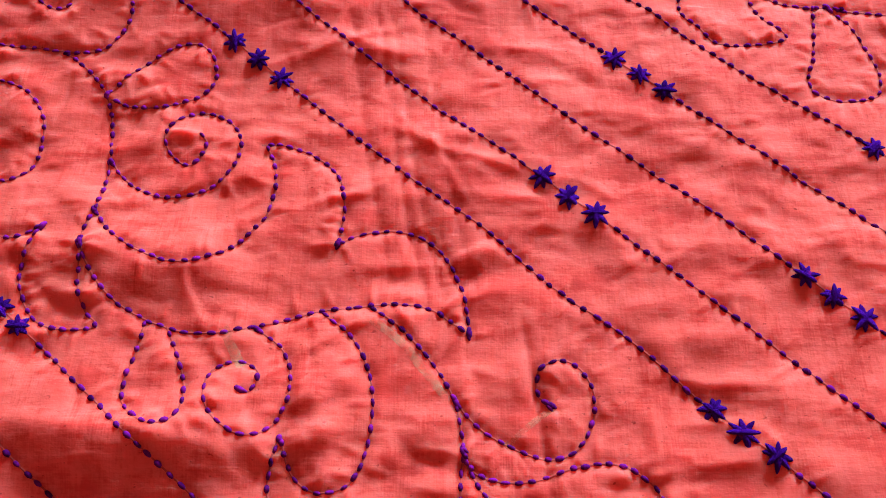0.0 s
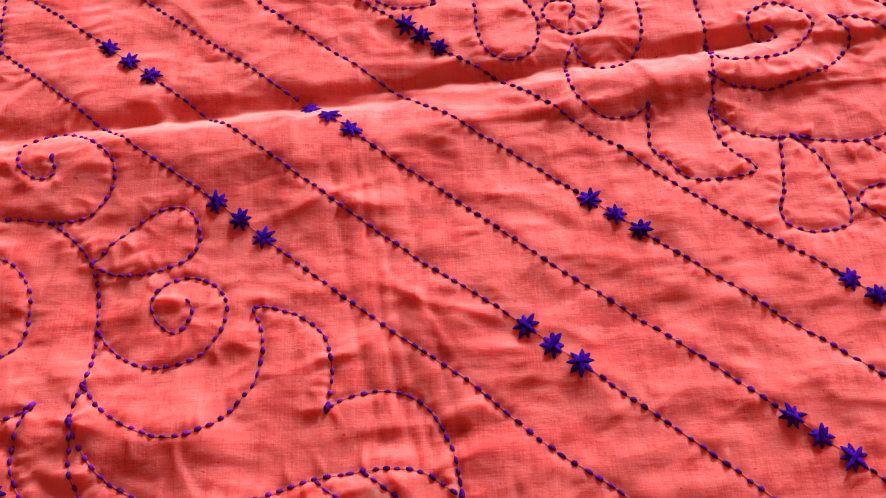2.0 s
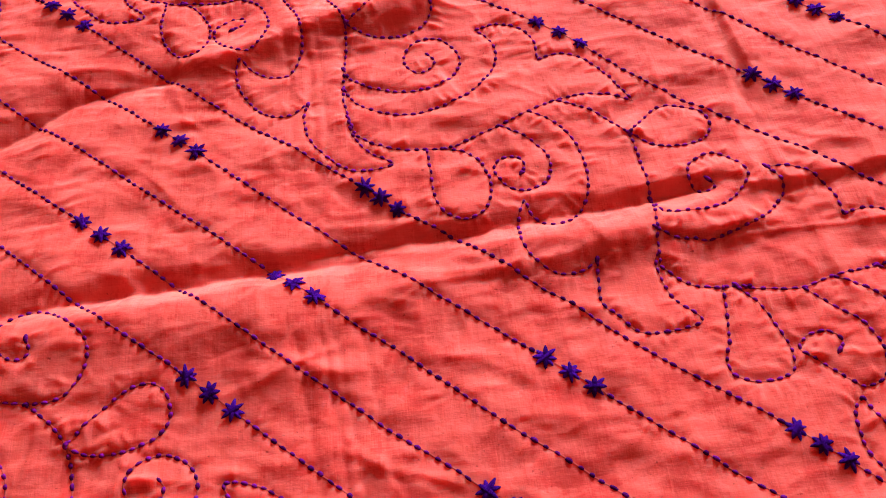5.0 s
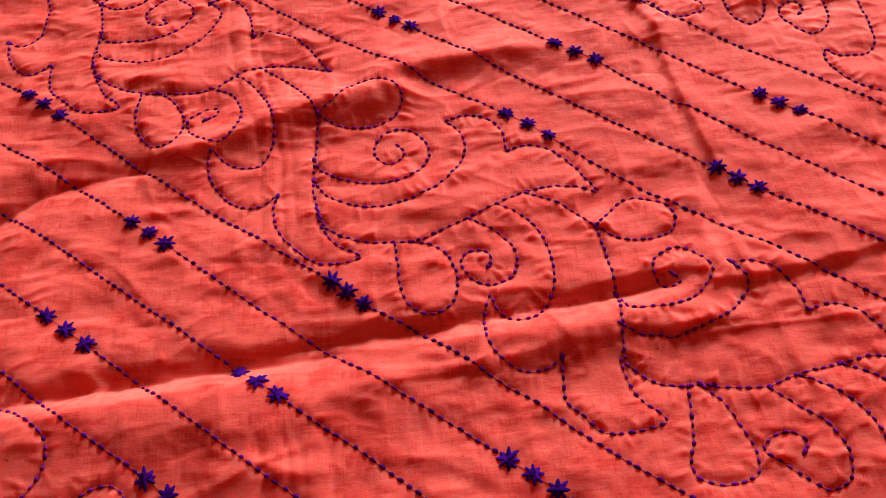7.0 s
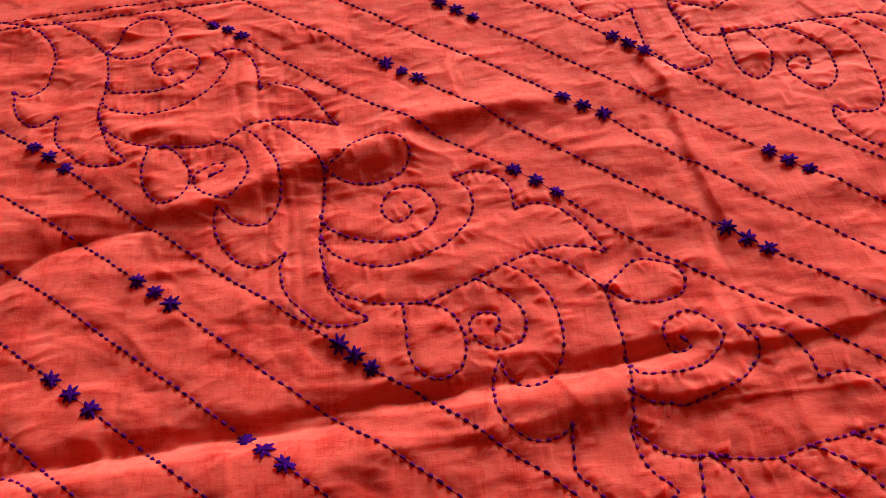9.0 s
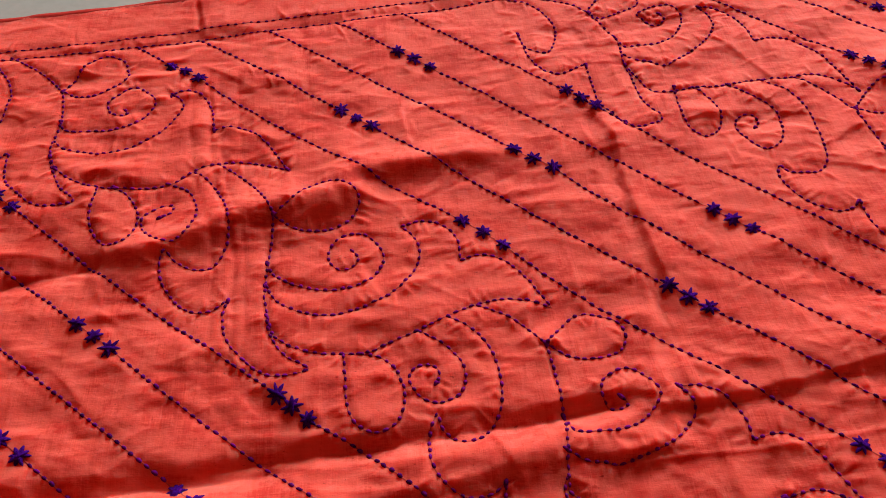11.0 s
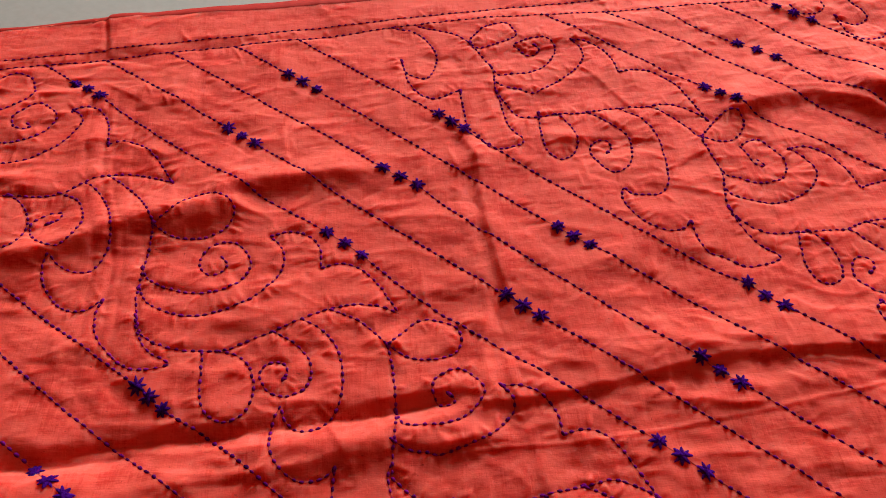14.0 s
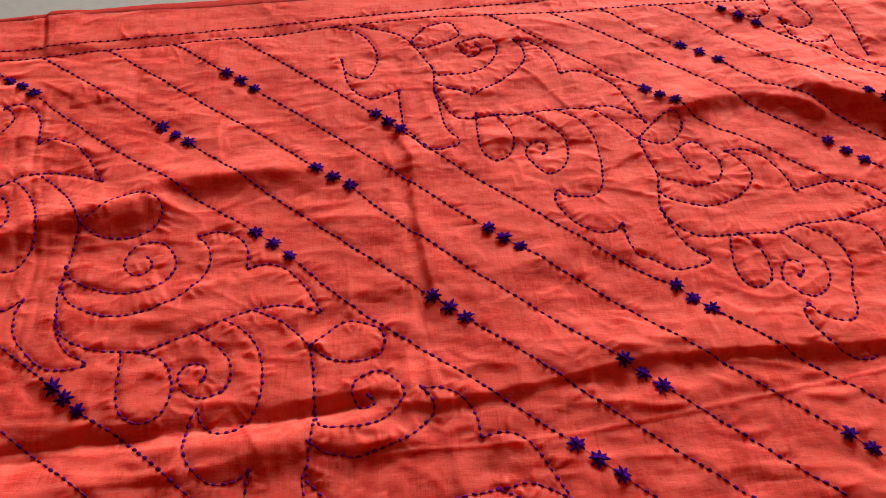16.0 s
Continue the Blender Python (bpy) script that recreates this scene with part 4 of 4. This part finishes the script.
for outward, drop in ((0.0008, 0.35), (0.0008, 0.75), (-0.001, 1.0)):
    r = top[rim].copy()
    r[:, :2] += out_way * outward
    r[:, 2] = r[:, 2] * (1 - drop) + (FLOOR_Z + 0.0006) * drop
    verts.append(r)
    rings.append(np.arange(base, base + len(rim)))
    base += len(rim)
faces = [quads]
for lo, hi in zip(rings[:-1], rings[1:]):
    faces.append(np.stack([lo, hi, np.roll(hi, -1), np.roll(lo, -1)], -1))
sheet = part("cloth_sheet", mesh_of("cloth_sheet", np.vstack(verts).tolist(), np.vstack(faces).tolist(), COTTON), cloth)

# ---- deep red strip along the far edge, over the rim and out past it ----
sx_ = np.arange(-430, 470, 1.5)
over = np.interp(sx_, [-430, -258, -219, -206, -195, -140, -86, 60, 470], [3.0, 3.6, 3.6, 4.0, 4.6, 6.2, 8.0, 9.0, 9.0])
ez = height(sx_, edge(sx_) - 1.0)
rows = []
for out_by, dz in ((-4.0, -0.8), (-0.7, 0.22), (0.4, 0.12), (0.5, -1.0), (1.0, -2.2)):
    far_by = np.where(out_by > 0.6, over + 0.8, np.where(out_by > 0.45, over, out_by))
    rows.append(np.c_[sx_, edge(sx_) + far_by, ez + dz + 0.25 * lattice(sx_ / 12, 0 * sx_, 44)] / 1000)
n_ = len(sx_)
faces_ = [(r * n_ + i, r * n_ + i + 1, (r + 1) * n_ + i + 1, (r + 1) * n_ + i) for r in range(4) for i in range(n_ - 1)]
part("edge_strip", mesh_of("edge_strip", np.vstack(rows).tolist(), faces_, EDGE_COTTON), cloth, "deep red strip along the far edge of the cloth")

# ---- one stitch: a plump strand that dives into the cloth at both ends ----
RINGS = [(-0.5, 0.16, -0.5), (-0.38, 0.62, -0.08), (-0.14, 1.0, 0.2), (0.14, 1.0, 0.2), (0.38, 0.62, -0.08), (0.5, 0.16, -0.5)]
SIDES = 7


def strand(rings=RINGS, flat=0.62):
    v, f = [], []
    for at, r, lift in rings:
        for k in range(SIDES):
            a = 2 * math.pi * k / SIDES
            v.append((at, 0.5 * r * math.cos(a), 0.5 * flat * r * math.sin(a) + 0.5 * lift))
    n = len(rings)
    for i in range(n - 1):
        for k in range(SIDES):
            m = (k + 1) % SIDES
            f.append((i * SIDES + k, i * SIDES + m, (i + 1) * SIDES + m, (i + 1) * SIDES + k)[::-1])
    f += [tuple(range(SIDES)), tuple(range(n * SIDES - 1, (n - 1) * SIDES - 1, -1))]
    return np.array(v), f


SV, SF = strand()
STITCH = mesh_of("stitch", SV.tolist(), SF, VIOLET)


def stitch_matrix(x, y, ang, long, width):
    """Stands a stitch on the slope of the cloth, in metres."""
    dx, dy = math.cos(ang) * long * 0.45, math.sin(ang) * long * 0.45
    za, zb, zm = (float(height(*p)) for p in ((x - dx, y - dy), (x + dx, y + dy), (x, y)))
    tilt = math.atan2(zb - za, 0.9 * long)
    m = Matrix.Translation((x / 1000, y / 1000, ((za + zb + 2 * zm) / 4 + 0.18) / 1000))
    m = m @ Matrix.Rotation(ang, 4, "Z") @ Matrix.Rotation(-tilt, 4, "Y")
    return m @ Matrix.Diagonal((long / 1000, width / 1000, width / 1000, 1))


def ribbon(curve, wide):
    """A narrow strip that follows the cloth."""
    c = curve[::2]
    t = np.gradient(c, axis=0)
    t /= np.linalg.norm(t, axis=1)[:, None] + 1e-9
    side = np.c_[-t[:, 1], t[:, 0]] * wide / 2
    out = []
    for k in (1, 0, -1):
        p = c + side * k
        out.append(np.c_[p, height(p[:, 0], p[:, 1]) + (0.26 if k == 0 else 0.10)] / 1000)
    n = len(c)
    v = np.vstack(out)
    f = [(r * n + i, (r + 1) * n + i, (r + 1) * n + i + 1, r * n + i + 1) for r in (0, 1) for i in range(n - 1)]
    return v, f


single = 0
for name, label, curve, stitches in SEAMS:
    v, f, count = [], [], 0
    alone = []
    for st in stitches:
        m = stitch_matrix(*st)
        near = -165 < st[0] < -10 and -190 < st[1] < -20
        if near and single < 300:
            alone.append(m)
            single += 1
            continue
        mm = np.array(m)
        v.append(SV @ mm[:3, :3].T + mm[:3, 3])
        f += [tuple(i + count for i in face) for face in SF]
        count += len(SV)
    rv, rf = ribbon(curve, 0.6)
    me = mesh_of(name, np.vstack(v + [rv]).tolist(), f + [tuple(int(i) + count for i in face) for face in rf], PLUM if name == "hem_seam" else VIOLET if name == "stitched_line" else PURPLE)
    me.materials.append(SEAM_LINE)
    slots = np.zeros(len(me.polygons), int)
    slots[len(f) :] = 1
    me.polygons.foreach_set("material_index", slots)
    seam = part(name, me, cloth, "violet running stitches on a thin brownish red line")
    for m in alone:
        one = part("stitch", STITCH, seam)
        one.matrix_local = m

# ---- eight-pointed stars of four crossing stitches ----
RAY_RINGS = [(-0.5, 0.16, -0.45), (-0.43, 0.50, -0.28), (-0.30, 0.84, -0.08), (-0.12, 0.98, 0.10), (0.12, 0.98, 0.10), (0.30, 0.84, -0.08), (0.43, 0.50, -0.28), (0.5, 0.16, -0.45)]
RV, RF = strand(RAY_RINGS, 0.42)
RAY = mesh_of("crossing_stitch", RV.tolist(), RF, STAR_VIOLET)
KNOT_V, KNOT_F = strand([(-0.5, 0.3, 0), (-0.3, 0.85, 0), (0, 1.0, 0), (0.3, 0.85, 0), (0.5, 0.3, 0)], 0.6)
KNOT = mesh_of("star_centre", (KNOT_V * (0.0052, 0.0052, 0.0026)).tolist(), KNOT_F, VIOLET)
for x, y, turn, size in STARS:
    z = float(height(x, y))
    gx = (float(height(x + 3, y)) - float(height(x - 3, y))) / 6
    gy = (float(height(x, y + 3)) - float(height(x, y - 3))) / 6
    upright = Vector((0, 0, 1)).rotation_difference(Vector((-gx, -gy, 1)).normalized()).to_matrix().to_4x4()
    star = part("star", KNOT, cloth, "violet eight-pointed star of crossing thread stitches")
    basis = Matrix.Translation((x / 1000, y / 1000, (z + 0.55) / 1000)) @ upright
    star.matrix_local = basis
    order = [0, 1, 2, 3]
    random.shuffle(order)
    for k, turn_step in enumerate(order):
        ray = part("crossing_stitch", RAY, star)
        long = 10.0 * size * random.uniform(0.88, 1.12) / 1000
        wide = 2.4 * random.uniform(0.85, 1.15) / 1000
        want = basis @ Matrix.Translation((random.uniform(-0.0004, 0.0004), random.uniform(-0.0004, 0.0004), 0.0002 * k)) @ Matrix.Rotation(turn + turn_step * math.pi / 4 + random.uniform(-0.12, 0.12), 4, "Z") @ Matrix.Diagonal((long, wide, wide, 1))
        ray.matrix_local = basis.inverted() @ want

# ---- remains of the chalk drawing ----
CHALK = chalk()
for marks, wide in (([(-160, -166), (-150, -174), (-142, -184), (-135, -193)], 3.0), ([(-115, -210), (-105, -202), (-98, -197)], 2.0), ([(-211, -169), (-207, -177), (-203, -184)], 3.4)):
    v, f = ribbon(spline(marks), wide)
    v = np.array(v) + (0, 0, 0.00012)
    part("chalk_mark", mesh_of("chalk_mark", v.tolist(), [tuple(int(i) for i in face) for face in f], CHALK), cloth, "rubbed greenish chalk mark")
